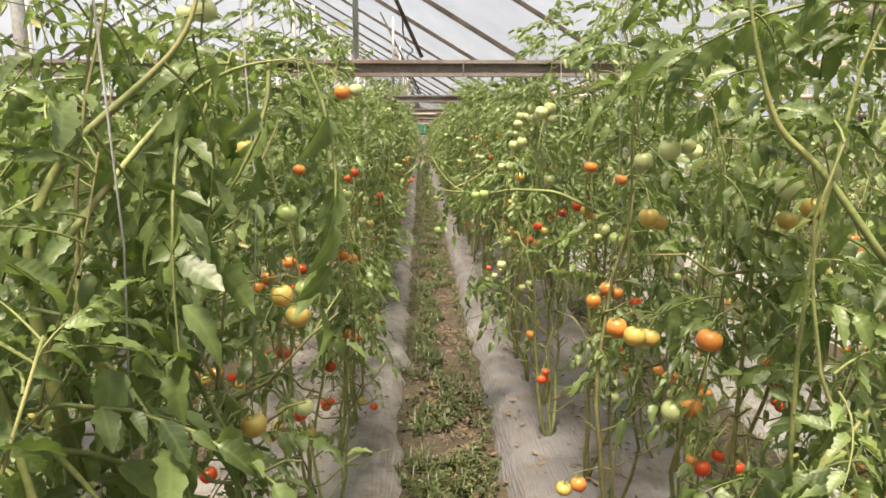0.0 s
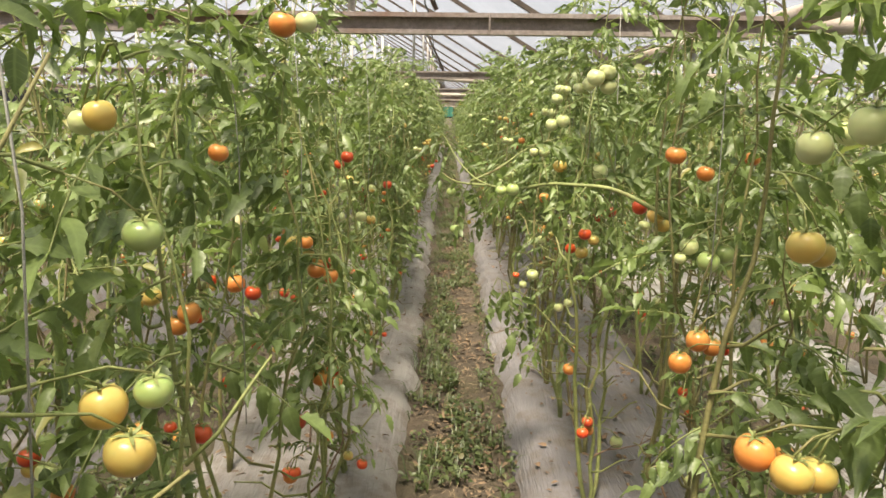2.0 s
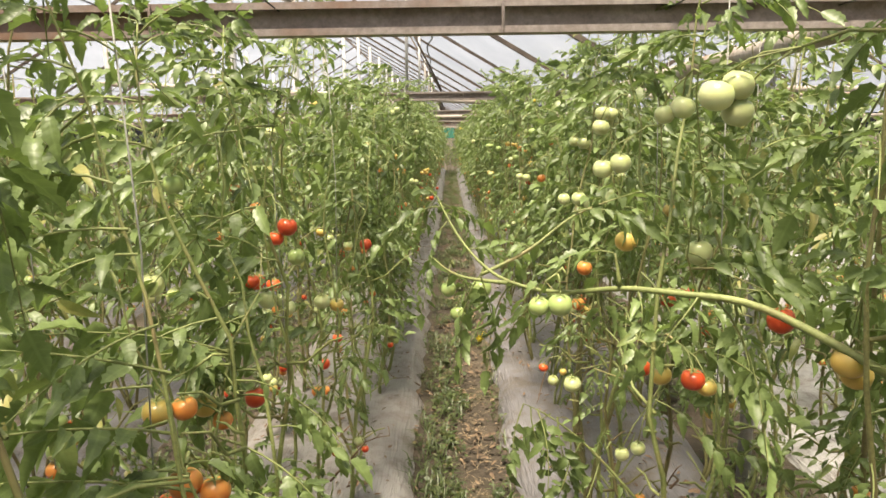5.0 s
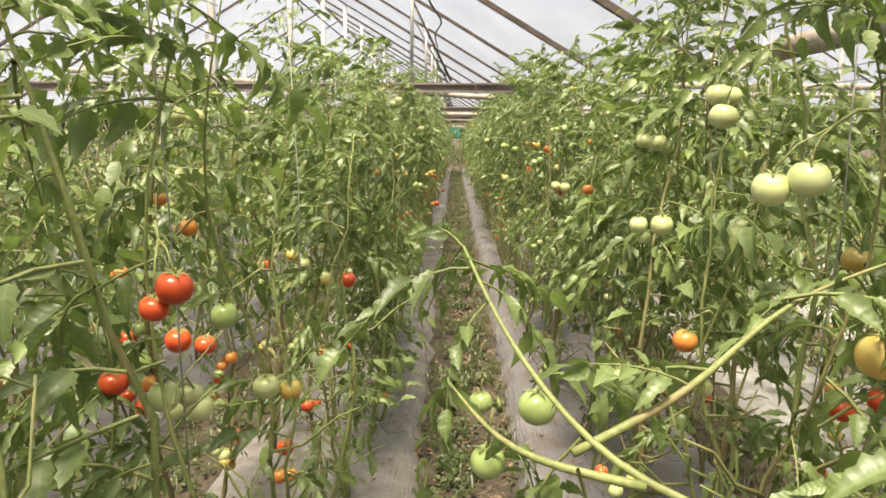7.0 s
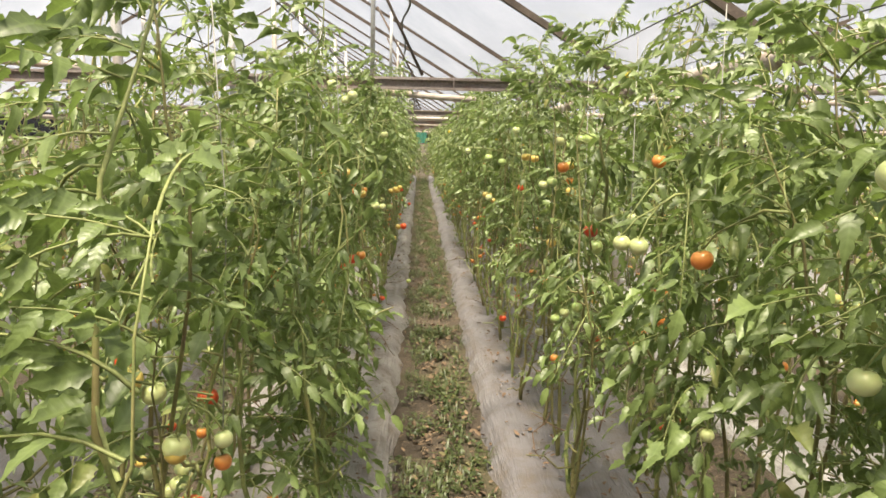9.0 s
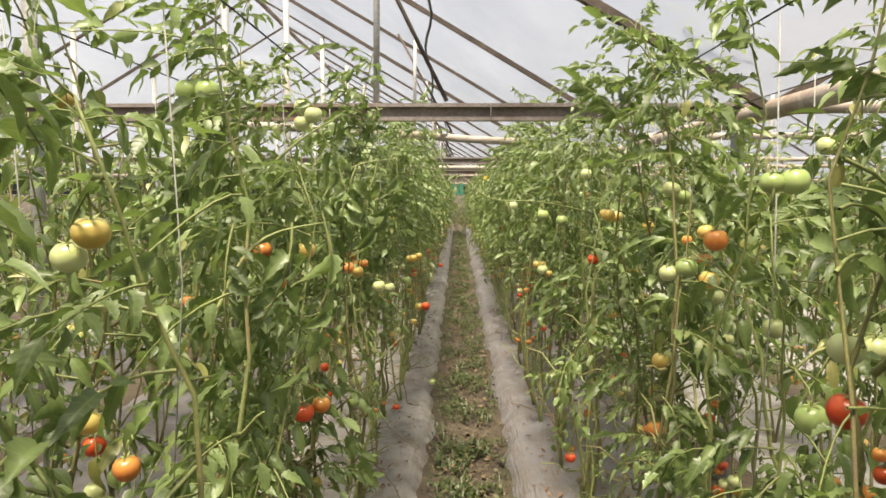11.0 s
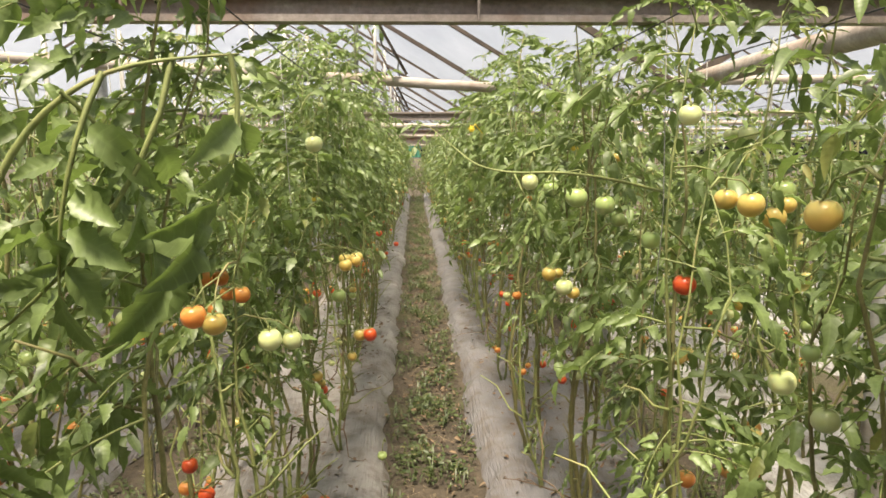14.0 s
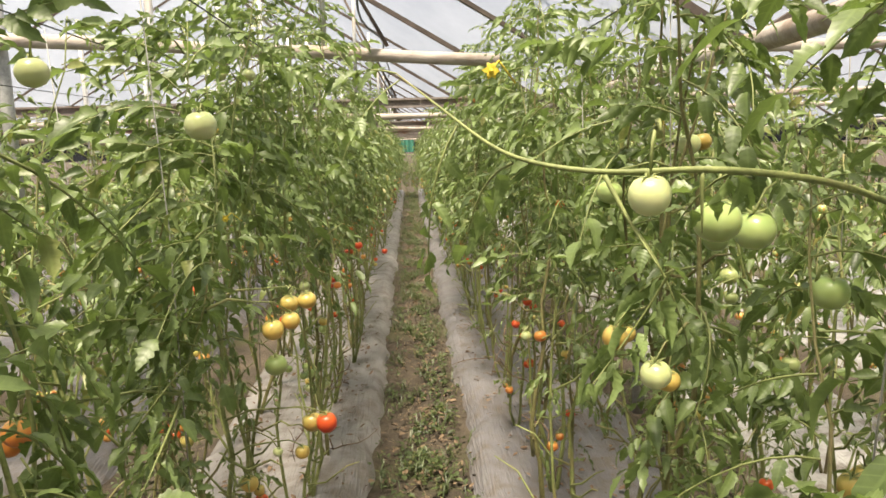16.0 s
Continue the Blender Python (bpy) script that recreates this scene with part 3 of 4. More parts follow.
def tidy_leaf(world_tip, p):
    """Keeps the walkway free of leaves at head height."""
    if world_tip.y > 9.5:
        return abs(world_tip.x) > 0.12
    return not (-0.38 < world_tip.x < 0.2 and world_tip.z > 1.15) and abs(world_tip.x) > 0.17


def stem_mesh(stems, rng, extra=()):
    b = Build()
    for st in stems:
        # knees at the leaf joints
        st = [st[0]] + [along(st, k / 15) + Vector((rng.uniform(-1, 1), rng.uniform(-1, 1), 0)) * 0.015 for k in range(1, 15)] + [st[-1]]
        n = len(st)
        r = rng.uniform(0.006, 0.0105)
        tube(b, st, [r * (1.2 - 1.03 * (i / (n - 1)) ** 0.8) for i in range(n)], 6)
    for st in stems:
        for k in range(8):
            p = along(st, rng.uniform(0.08, 0.6))
            a, ln = rng.uniform(0, 6.28), rng.choice([rng.uniform(0.02, 0.08), rng.uniform(0.1, 0.24)])
            d = Vector((math.cos(a), math.sin(a), rng.uniform(0.1, 0.9))) * ln
            tube(b, [p, p + d * 0.35 + Vector((0, 0, -0.1 * ln)), p + d * 0.7 + Vector((0.06 * ln, 0, 0.05 * ln)), p + d], [0.0044, 0.0038, 0.003, 0.002], 5)
    for line, r in extra:
        n = len(line)
        tube(b, line, [r * (1.0 - 0.5 * i / (n - 1)) for i in range(n)], 5)
    return b.mesh("stem", [STEM if rng.random() < 0.55 else STEM_OLD])


def dry_stalk(rng):
    """A dead side shoot that hangs about the foot of a plant."""
    b = Build()
    a = rng.uniform(0, 6.28)
    p = Vector((rng.uniform(-0.03, 0.03), rng.uniform(-0.1, 0.1), rng.uniform(0.12, 0.6)))
    d = Vector((0.3 * math.cos(a), 0.7 * math.sin(a), rng.uniform(-0.6, 0.8)))
    line = [p]
    for j in range(5):
        d = d + Vector((rng.uniform(-0.45, 0.45), rng.uniform(-0.45, 0.45), rng.uniform(-0.35, 0.25)))
        p = p + d.normalized() * rng.uniform(0.05, 0.1)
        p.z = max(p.z, 0.07)
        line.append(p)
        if rng.random() < 0.6:
            e = Vector((rng.uniform(-1, 1), rng.uniform(-1, 1), rng.uniform(-0.5, 0.8))) * rng.uniform(0.03, 0.09)
            tube(b, [p, p + e * 0.5 + Vector((0, 0, 0.008)), p + e], [0.0022, 0.0018, 0.001], 4)
    tube(b, line, [0.0042 - 0.0005 * i for i in range(6)], 5)
    return b.mesh("dry_stalk", [STEM_DRY])


post(1.36, 4.3, EAVE - 0.1, 0.032)


def hang_truss(parent, places, start):
    """A fruit truss: stalk from the stem to each fruit, and the fruits as its parts. Coordinates of the plant."""
    b = Build()
    top = sum((Vector(p[0]) for p in places), Vector()) / len(places)
    knee = Vector(start).lerp(top, 0.55) + Vector((0, 0, 0.035))
    tube(b, [start, Vector(start).lerp(knee, 0.5) + Vector((0, 0, 0.012)), knee], [0.0034, 0.003, 0.0026], 5)
    for p, r, colour, k in places:
        crown = Vector(p) + Vector((0, 0, r * 0.95))
        tube(b, [knee, knee.lerp(crown, 0.6) + Vector((0, 0, 0.012)), crown], 0.0019, 4)
    truss = link("fruit_truss", b.mesh("fruit_truss", [STEM]), parent)
    for p, r, colour, k in places:
        o = link("tomato", FRUIT_MESHES[colour][k % 3], truss, FRUIT_WORDS[colour])
        s = r / R0
        o.location, o.scale, o.rotation_euler = p, (s, s, s * (0.94 + 0.06 * (k % 2))), (0.25 * math.sin(k * 3.1), 0.25 * math.cos(k * 1.7), k * 1.3)


def in_sight_line(q):
    """Whether a leaf here would cover one of the fruits that show from the path."""
    for part in FRUITS:
        for f in part:
            if -1.7 < q.y - f[1] < 0.15 and q.x * f[0] > 0:
                a = Vector(f[:3])
                for back in (0.8, 1.3, 2.0):
                    d = (Vector((-0.05, f[1] - back, 1.65)) - a).normalized()
                    s = (q - a).dot(d)
                    if -0.03 < s < 0.9 * back and (q - a - d * s).length < 0.058 + 0.02 * s:
                        return True
    return False


def leaf_start(x, y):
    """The height, as a share of the plant, at which its leaves begin: pruned higher along some stretches."""
    if y < 0.3:
        return 0.25
    if x > 0:
        return 0.41 if y > 5.0 else 0.48
    return 0.4 if y < 5.2 else 0.26 if y < 7.3 else 0.54


def near_plant(x, y, seed, leaves=44, fruits=(), random_fruit=2, height=None):
    rng = random.Random(seed)
    height = height or rng.uniform(1.86, 2.2) + 0.14 * math.sin(y * 0.75 - 1.2) + (0.1 if x > 0 else 0.0) + (0.13 if y > 6.0 else 0.0) - (0.2 if x < 0 and 1.8 < y < 5.2 else 0.0) - (0.16 if x > 0 and 3.0 < y < 5.4 else 0.0)
    stems, poses, clusters = plan_plant(rng, height, leaves, leaf_start(x, y), random_fruit)
    side = -1 if x < 0 else 1
    root = thing("tomato_plant", (x, y, 0.03), PLANT_LABEL, "tomato plant", "tomato plants in rows")
    link("stem", stem_mesh(stems, rng), root)
    link("dry_stalk", dry_stalk(random.Random(seed + 5)), root, "thin dead brown side shoot")
    for p, turn, up, sc, roll in poses:
        m = leaf_pose(p, turn, up, sc, roll)
        tip = Vector((x, y, 0)) + m @ Vector((0, 0.3, -0.08))
        mid = Vector((x, y, 0)) + m @ Vector((0, 0.16, -0.02))
        if not tidy_leaf(tip, p) or not tidy_leaf(mid, p):
            m = leaf_pose(p, turn + math.pi, up, sc, roll)
            tip = Vector((x, y, 0)) + m @ Vector((0, 0.3, -0.08))
            mid = Vector((x, y, 0)) + m @ Vector((0, 0.16, -0.02))
            if not tidy_leaf(tip, p):
                continue
        if in_sight_line(tip) or in_sight_line(mid):
            continue
        o = link("leaf", rng.choice(LEAF_MESHES), root)
        o.matrix_basis = m
    for p, a, z in clusters:
        n = rng.choice([1, 2, 3, 3, 4])
        d = Vector((math.cos(a), math.sin(a), 0))
        if d.x * side > 0 and rng.random() < 0.5:
            d.x = -d.x
        c = p + d * 0.06 - Vector((0, 0, 0.06))
        places = []
        for k in range(n):
            r = rng.uniform(0.014, 0.025)
            places.append((c + Vector((rng.uniform(-0.05, 0.05), rng.uniform(-0.05, 0.05), -0.02 * k + rng.uniform(-0.02, 0.02))), r, pick_colour(rng, z), rng.randrange(9)))
        hang_truss(root, places, p)
    for fx, fy, fz, dia, colours in fruits:
        c = Vector((fx - x, fy - y, fz - 0.03))
        st = min(stems, key=lambda s: min((along(s, u / 20) - c).length for u in range(21)))
        u = min(range(21), key=lambda u: (along(st, u / 20) - c - Vector((0, 0, 0.06))).length)
        places = []
        for k, ch in enumerate(colours):
            off = Vector((0, 0, 0)) if k == 0 else Vector((rng.choice([-1, 1]) * rng.uniform(0.6, 0.95), rng.uniform(0.1, 0.7), rng.uniform(-0.75, 0.3))) * dia
            places.append((c + off, dia / 2 * (1 if k == 0 else rng.uniform(0.8, 1.0)), {"r": "red", "o": "orange", "y": "yellow", "p": "pale", "g": "green"}[ch], rng.randrange(9)))
        start = along(st, u / 20)
        if (start - c).length > 0.28:
            start = c + Vector((0.012, 0.01, 0.05))
        hang_truss(root, places, start)
    return root


def row_variant(seed, leaves, fruit, builds, low=0.47):
    """Meshes and fruit places of a plant in the second row or further off."""
    rng = random.Random(seed)
    height = rng.uniform(2.0, 2.4)
    stems, poses, clusters = plan_plant(rng, height, leaves, low, fruit)
    fol = Build()
    for p, turn, up, sc, roll in poses:
        fol.add_build(rng.choice(builds), leaf_pose(p, turn, up, sc * 1.08, roll))
    fr = Build()
    names = list(FRUIT)
    places = []
    for p, a, z in clusters:
        for k in range(rng.choice([1, 2, 3])):
            r = rng.uniform(0.018, 0.03)
            c = p + Vector((math.cos(a) * 0.05 + rng.uniform(-0.03, 0.03), math.sin(a) * 0.05 + rng.uniform(-0.03, 0.03), -0.05 - 0.03 * k))
            colour = pick_colour(rng, z)
            places.append((c, r, colour, k))
            t = Build()
            t.add_build(FRUIT_BUILDS[k % 3], Matrix.Translation(c) @ Matrix.Diagonal((r, r, r, 1)))
            t.m = [names.index(colour) if q == 0 else 5 for q in t.m]
            fr.add_build(t, Matrix())
    return stem_mesh(stems, rng), fol.mesh("foliage", [LEAF_FAR, STEM]), fr.mesh("fruit", [FRUIT[c] for c in names] + [STEM]), places


MID = [row_variant(700 + i, 50, 5, MID_BUILDS) for i in range(8)]
MID_HIGH = [row_variant(740 + i, 36, 3, MID_BUILDS, 0.58) for i in range(6)]
MID_LOW = [row_variant(720 + i, 52, 5, MID_BUILDS, 0.33) for i in range(6)]


def row_plant(meshes, x, y, rng):
    root = thing("tomato_plant", (x, y, 0.03), PLANT_LABEL, "tomato plant", "tomato plants in rows")
    root.rotation_euler = (0, 0, rng.uniform(0, 6.28))
    s = rng.uniform(0.9, 1.08)
    root.scale = (s, s, s * rng.uniform(0.93, 1.04))
    stem, foliage, fruit, places = meshes
    link("stem", stem, root)
    link("foliage", foliage, root, kind="stuff")
    if y > 8.5:
        link("fruit", fruit, root, kind="stuff")
    else:
        for p, r, colour, k in places:
            o = link("tomato", FRUIT_MESHES[colour][k % 3], root, FRUIT_WORDS[colour])
            o.location, o.scale = p, (r / R0, r / R0, r / R0)
    return root


def branch(root, lines, leaves, radius, seed):
    """A stray shoot with its own leaves, under a plant. World coordinates."""
    rng = random.Random(seed)
    o = Vector(root.location)
    b = Build()
    for n, line in enumerate(lines):
        pts = [Vector(p) - o for p in line]
        fine = [along(pts, i / (5 * (len(pts) - 1))) for i in range(5 * (len(pts) - 1) + 1)]
        for turn in range(7):
            fine = [fine[0]] + [fine[i] * 0.5 + (fine[i - 1] + fine[i + 1]) * 0.25 for i in range(1, len(fine) - 1)] + [fine[-1]]
        r = radius if n == 0 else radius * 0.62
        tube(b, fine, [r * (1 - 0.78 * (i / (len(fine) - 1)) ** 1.3) for i in range(len(fine))], 7)
    shoot = link("branch", b.mesh("branch", [STEM]), root, "pale green stray branch reaching out")
    for p, turn, up, sc in leaves:
        leaf = link("leaf", rng.choice(LEAF_MESHES), shoot)
        leaf.matrix_basis = leaf_pose(Vector(p) - o, radians(turn), radians(up), sc, rng.uniform(-0.4, 0.4))


# fruit seen along the walk: x, y, height, diameter, colours of the cluster
FRUITS = []
FRUITS.append([
    (0.64, 0.40, 1.19, 0.054, "r"), (0.62, 0.65, 1.56, 0.058, "pp"), (0.50, 1.12, 1.59, 0.058, "ppp"),
    (0.46, 0.73, 1.21, 0.054, "o"), (-0.48, 0.73, 1.04, 0.054, "y"), (0.41, 1.05, 1.12, 0.058, "yoyp"),
    (0.72, 0.84, 1.47, 0.054, "yy"), (-0.41, 0.88, 1.23, 0.055, "y"), (-0.45, 0.91, 1.27, 0.052, "yg"),
    (0.50, 1.25, 1.40, 0.058, "yy"), (-0.60, 1.25, 1.59, 0.05, "yp"), (-0.46, 1.06, 1.44, 0.052, "g"), (-0.58, 1.52, 0.93, 0.046, "rp"), (0.48, 0.95, 0.96, 0.058, "po"), (-0.61, 0.99, 1.90, 0.058, "pp"),
    (-0.79, 1.35, 0.60, 0.054, "r"), (-0.95, 1.38, 1.61, 0.044, "g"), (-0.55, 1.39, 0.78, 0.058, "ppr"),
    (-0.36, 1.44, 1.75, 0.048, "op"), (0.38, 1.45, 0.49, 0.054, "oy"), (1.00, 1.61, 1.04, 0.048, "r"),
])
FRUITS.append([
    (0.45, 1.61, 1.07, 0.050, "o"), (0.77, 1.63, 1.57, 0.058, "p"), (0.52, 1.70, 1.09, 0.054, "oo"),
    (-0.66, 1.70, 1.14, 0.054, "oo"), (0.48, 1.83, 1.51, 0.050, "o"), (-0.57, 1.87, 0.49, 0.054, "y"),
    (0.60, 1.88, 1.24, 0.058, "gg"), (-0.84, 1.91, 1.12, 0.054, "yy"), (-0.64, 1.98, 1.14, 0.054, "or"),
    (-0.77, 2.10, 0.37, 0.054, "o"), (-0.52, 2.14, 0.66, 0.054, "r"), (0.77, 2.14, 0.92, 0.054, "r"),
    (-0.45, 2.16, 0.80, 0.054, "oor"), (-0.47, 2.24, 1.12, 0.054, "oo"), (0.58, 2.27, 1.30, 0.054, "yy"),
    (0.73, 2.29, 1.43, 0.054, "o"), (1.00, 2.34, 0.86, 0.050, "o"), (-0.57, 2.38, 1.18, 0.054, "yo"),
])
FRUITS.append([
    (0.40, 2.40, 1.72, 0.058, "ppp"), (0.15, 2.42, 1.36, 0.044, "gg"), (0.40, 2.44, 1.21, 0.044, "ry"),
    (0.61, 2.55, 1.29, 0.054, "r"), (1.00, 2.58, 1.46, 0.054, "o"), (-0.57, 2.60, 1.10, 0.050, "yo"),
    (0.43, 2.65, 1.71, 0.050, "pp"), (0.50, 2.71, 1.40, 0.058, "p"), (-0.73, 2.75, 1.33, 0.058, "pp"),
    (-0.05, 2.77, 1.31, 0.036, "g"), (0.37, 2.82, 1.41, 0.054, "y"), (0.45, 2.85, 0.57, 0.054, "o"),
    (0.48, 2.87, 1.06, 0.054, "yr"), (-0.56, 2.92, 0.99, 0.054, "r"), (0.45, 2.94, 0.83, 0.040, "pp"),
    (0.69, 2.94, 0.20, 0.058, "p"), (-0.79, 3.06, 1.54, 0.058, "g"), (-0.49, 3.07, 1.42, 0.054, "rr"),
])
FRUITS.append([
    (0.04, 3.08, 1.24, 0.058, "g"), (0.42, 3.10, 1.58, 0.058, "pp"), (-0.61, 3.11, 1.26, 0.046, "r"),
    (-0.95, 3.21, 0.53, 0.054, "r"), (0.69, 3.29, 1.17, 0.054, "rr"), (-0.62, 3.30, 1.16, 0.058, "ppp"),
    (0.64, 3.33, 1.42, 0.054, "y"), (0.35, 3.36, 0.85, 0.058, "p"), (-0.57, 3.50, 1.26, 0.058, "g"),
    (-0.49, 3.51, 1.10, 0.058, "py"), (-0.69, 3.51, 1.05, 0.058, "p"), (0.46, 3.53, 1.68, 0.058, "p"),
    (0.42, 3.55, 1.20, 0.054, "o"), (-0.02, 3.63, 1.02, 0.058, "g"), (0.49, 3.65, 1.73, 0.052, "ppp"),
    (-0.73, 3.69, 1.68, 0.048, "pp"), (-0.80, 3.80, 1.11, 0.068, "rr"), (-0.95, 3.77, 1.29, 0.037, "oo"),
])
FRUITS.append([
    (-0.82, 3.87, 0.57, 0.058, "g"), (0.46, 3.89, 1.41, 0.058, "pp"), (0.47, 3.91, 0.98, 0.054, "oy"),
    (-0.86, 4.06, 1.37, 0.052, "o"), (0.66, 4.07, 1.74, 0.058, "ppp"), (-0.95, 4.08, 1.45, 0.046, "o"),
    (-0.61, 4.10, 0.67, 0.054, "r"), (0.70, 4.15, 0.86, 0.058, "p"), (-0.42, 4.19, 1.19, 0.054, "r"),
    (0.55, 4.27, 1.62, 0.058, "ppp"), (0.6, 4.35, 1.34, 0.058, "pp"), (-0.58, 4.29, 0.73, 0.046, "r"), (-0.69, 4.31, 0.46, 0.054, "oo"),
    (0.48, 4.35, 0.83, 0.058, "pp"), (0.80, 4.54, 1.45, 0.058, "p"), (-0.95, 4.63, 0.78, 0.051, "oo"),
    (0.42, 4.68, 1.44, 0.044, "o"), (-0.72, 4.73, 1.17, 0.054, "yp"), (0.37, 4.91, 1.43, 0.044, "pp"),
])
FRUITS.append([
    (-0.69, 4.96, 0.46, 0.040, "r"), (-0.67, 5.06, 1.00, 0.054, "r"), (-0.69, 5.19, 0.62, 0.048, "oy"),
    (-1.04, 5.43, 0.58, 0.054, "pp"), (0.49, 5.80, 1.35, 0.054, "r"), (-0.59, 5.81, 1.60, 0.054, "yp"),
    (0.56, 5.93, 1.41, 0.058, "p"), (0.58, 6.06, 1.25, 0.058, "g"), (-0.72, 6.14, 1.11, 0.054, "o"),
    (-0.80, 6.15, 1.20, 0.054, "y"), (0.77, 6.19, 1.35, 0.058, "p"), (-0.516, 6.78, 1.02, 0.05, "rg"),
    (0.54, 6.08, 1.68, 0.052, "gg"), (0.48, 6.28, 1.56, 0.05, "o"), (0.455, 6.38, 1.49, 0.05, "gp"), (-0.64, 6.42, 1.89, 0.058, "gg"),
    (-0.44, 6.46, 1.12, 0.054, "ro"), (0.71, 6.49, 1.33, 0.054, "p"), (1.00, 6.50, 0.96, 0.050, "r"),
])
FRUITS.append([
    (0.60, 6.63, 1.43, 0.054, "y"), (-0.48, 6.69, 1.50, 0.054, "y"), (-0.46, 6.72, 1.87, 0.050, "pp"),
    (0.97, 6.78, 1.79, 0.058, "pp"), (-0.63, 6.80, 1.49, 0.054, "o"), (-0.62, 6.92, 1.38, 0.054, "o"),
    (0.56, 6.93, 0.92, 0.054, "o"), (0.58, 6.96, 1.13, 0.054, "yp"), (-0.93, 7.00, 1.30, 0.054, "op"),
    (0.62, 7.03, 1.67, 0.056, "pg"), (0.66, 7.05, 1.02, 0.058, "pyp"), (0.84, 7.25, 1.53, 0.058, "p"),
    (0.47, 7.25, 1.58, 0.048, "y"), (0.56, 7.35, 1.25, 0.044, "p"), (-0.64, 7.36, 1.97, 0.058, "p"),
    (0.60, 7.70, 1.56, 0.054, "yy"), (0.77, 7.70, 0.64, 0.054, "oy"), (-0.91, 7.71, 0.76, 0.058, "p"),
])
FRUITS.append([
    (0.70, 7.72, 1.18, 0.058, "p"), (0.48, 7.73, 1.74, 0.046, "p"), (-0.54, 7.77, 1.33, 0.054, "oy"),
    (0.55, 7.89, 1.36, 0.054, "r"), (0.19, 7.92, 1.60, 0.038, "p"), (-0.43, 7.98, 1.22, 0.058, "pp"),
    (-0.77, 7.99, 1.27, 0.058, "p"), (-0.54, 8.04, 1.66, 0.050, "gp"), (-0.51, 8.04, 1.32, 0.046, "oo"),
    (-0.62, 8.11, 1.35, 0.046, "oo"), (0.35, 8.13, 1.55, 0.058, "g"), (0.70, 8.18, 0.73, 0.054, "o"),
    (0.46, 8.25, 1.52, 0.058, "g"), (0.62, 8.32, 1.41, 0.058, "g"), (-0.76, 8.32, 0.74, 0.048, "r"),
    (0.92, 8.37, 1.72, 0.058, "pp"), (-0.73, 8.39, 1.44, 0.050, "op"), (0.39, 8.43, 1.25, 0.054, "py"),
])
FRUITS.append([
    (-0.60, 8.43, 1.78, 0.050, "p"), (0.77, 8.45, 1.01, 0.054, "yy"), (-0.70, 8.45, 1.19, 0.054, "oo"),
    (-0.40, 8.60, 1.70, 0.058, "p"), (0.39, 8.66, 1.25, 0.054, "yy"), (-0.42, 8.72, 0.40, 0.044, "r"),
    (-0.32, 8.72, 1.28, 0.046, "yy"), (0.42, 8.81, 1.54, 0.058, "g"), (-0.21, 8.83, 0.52, 0.038, "g"),
    (0.68, 8.84, 1.42, 0.058, "g"), (-0.38, 9.01, 1.11, 0.058, "g"), (-0.26, 9.01, 0.95, 0.054, "ry"),
    (0.69, 9.03, 1.64, 0.058, "py"), (-0.34, 9.08, 0.84, 0.040, "y"), (-0.37, 9.19, 1.23, 0.054, "yy"),
    (0.59, 9.96, 0.80, 0.042, "y"), (0.52, 10.46, 0.91, 0.046, "rr"), (-0.34, 11.32, 1.09, 0.048, "r"),
])
FRUITS.append([
    (-0.28, 13.60, 0.71, 0.056, "r"),
])


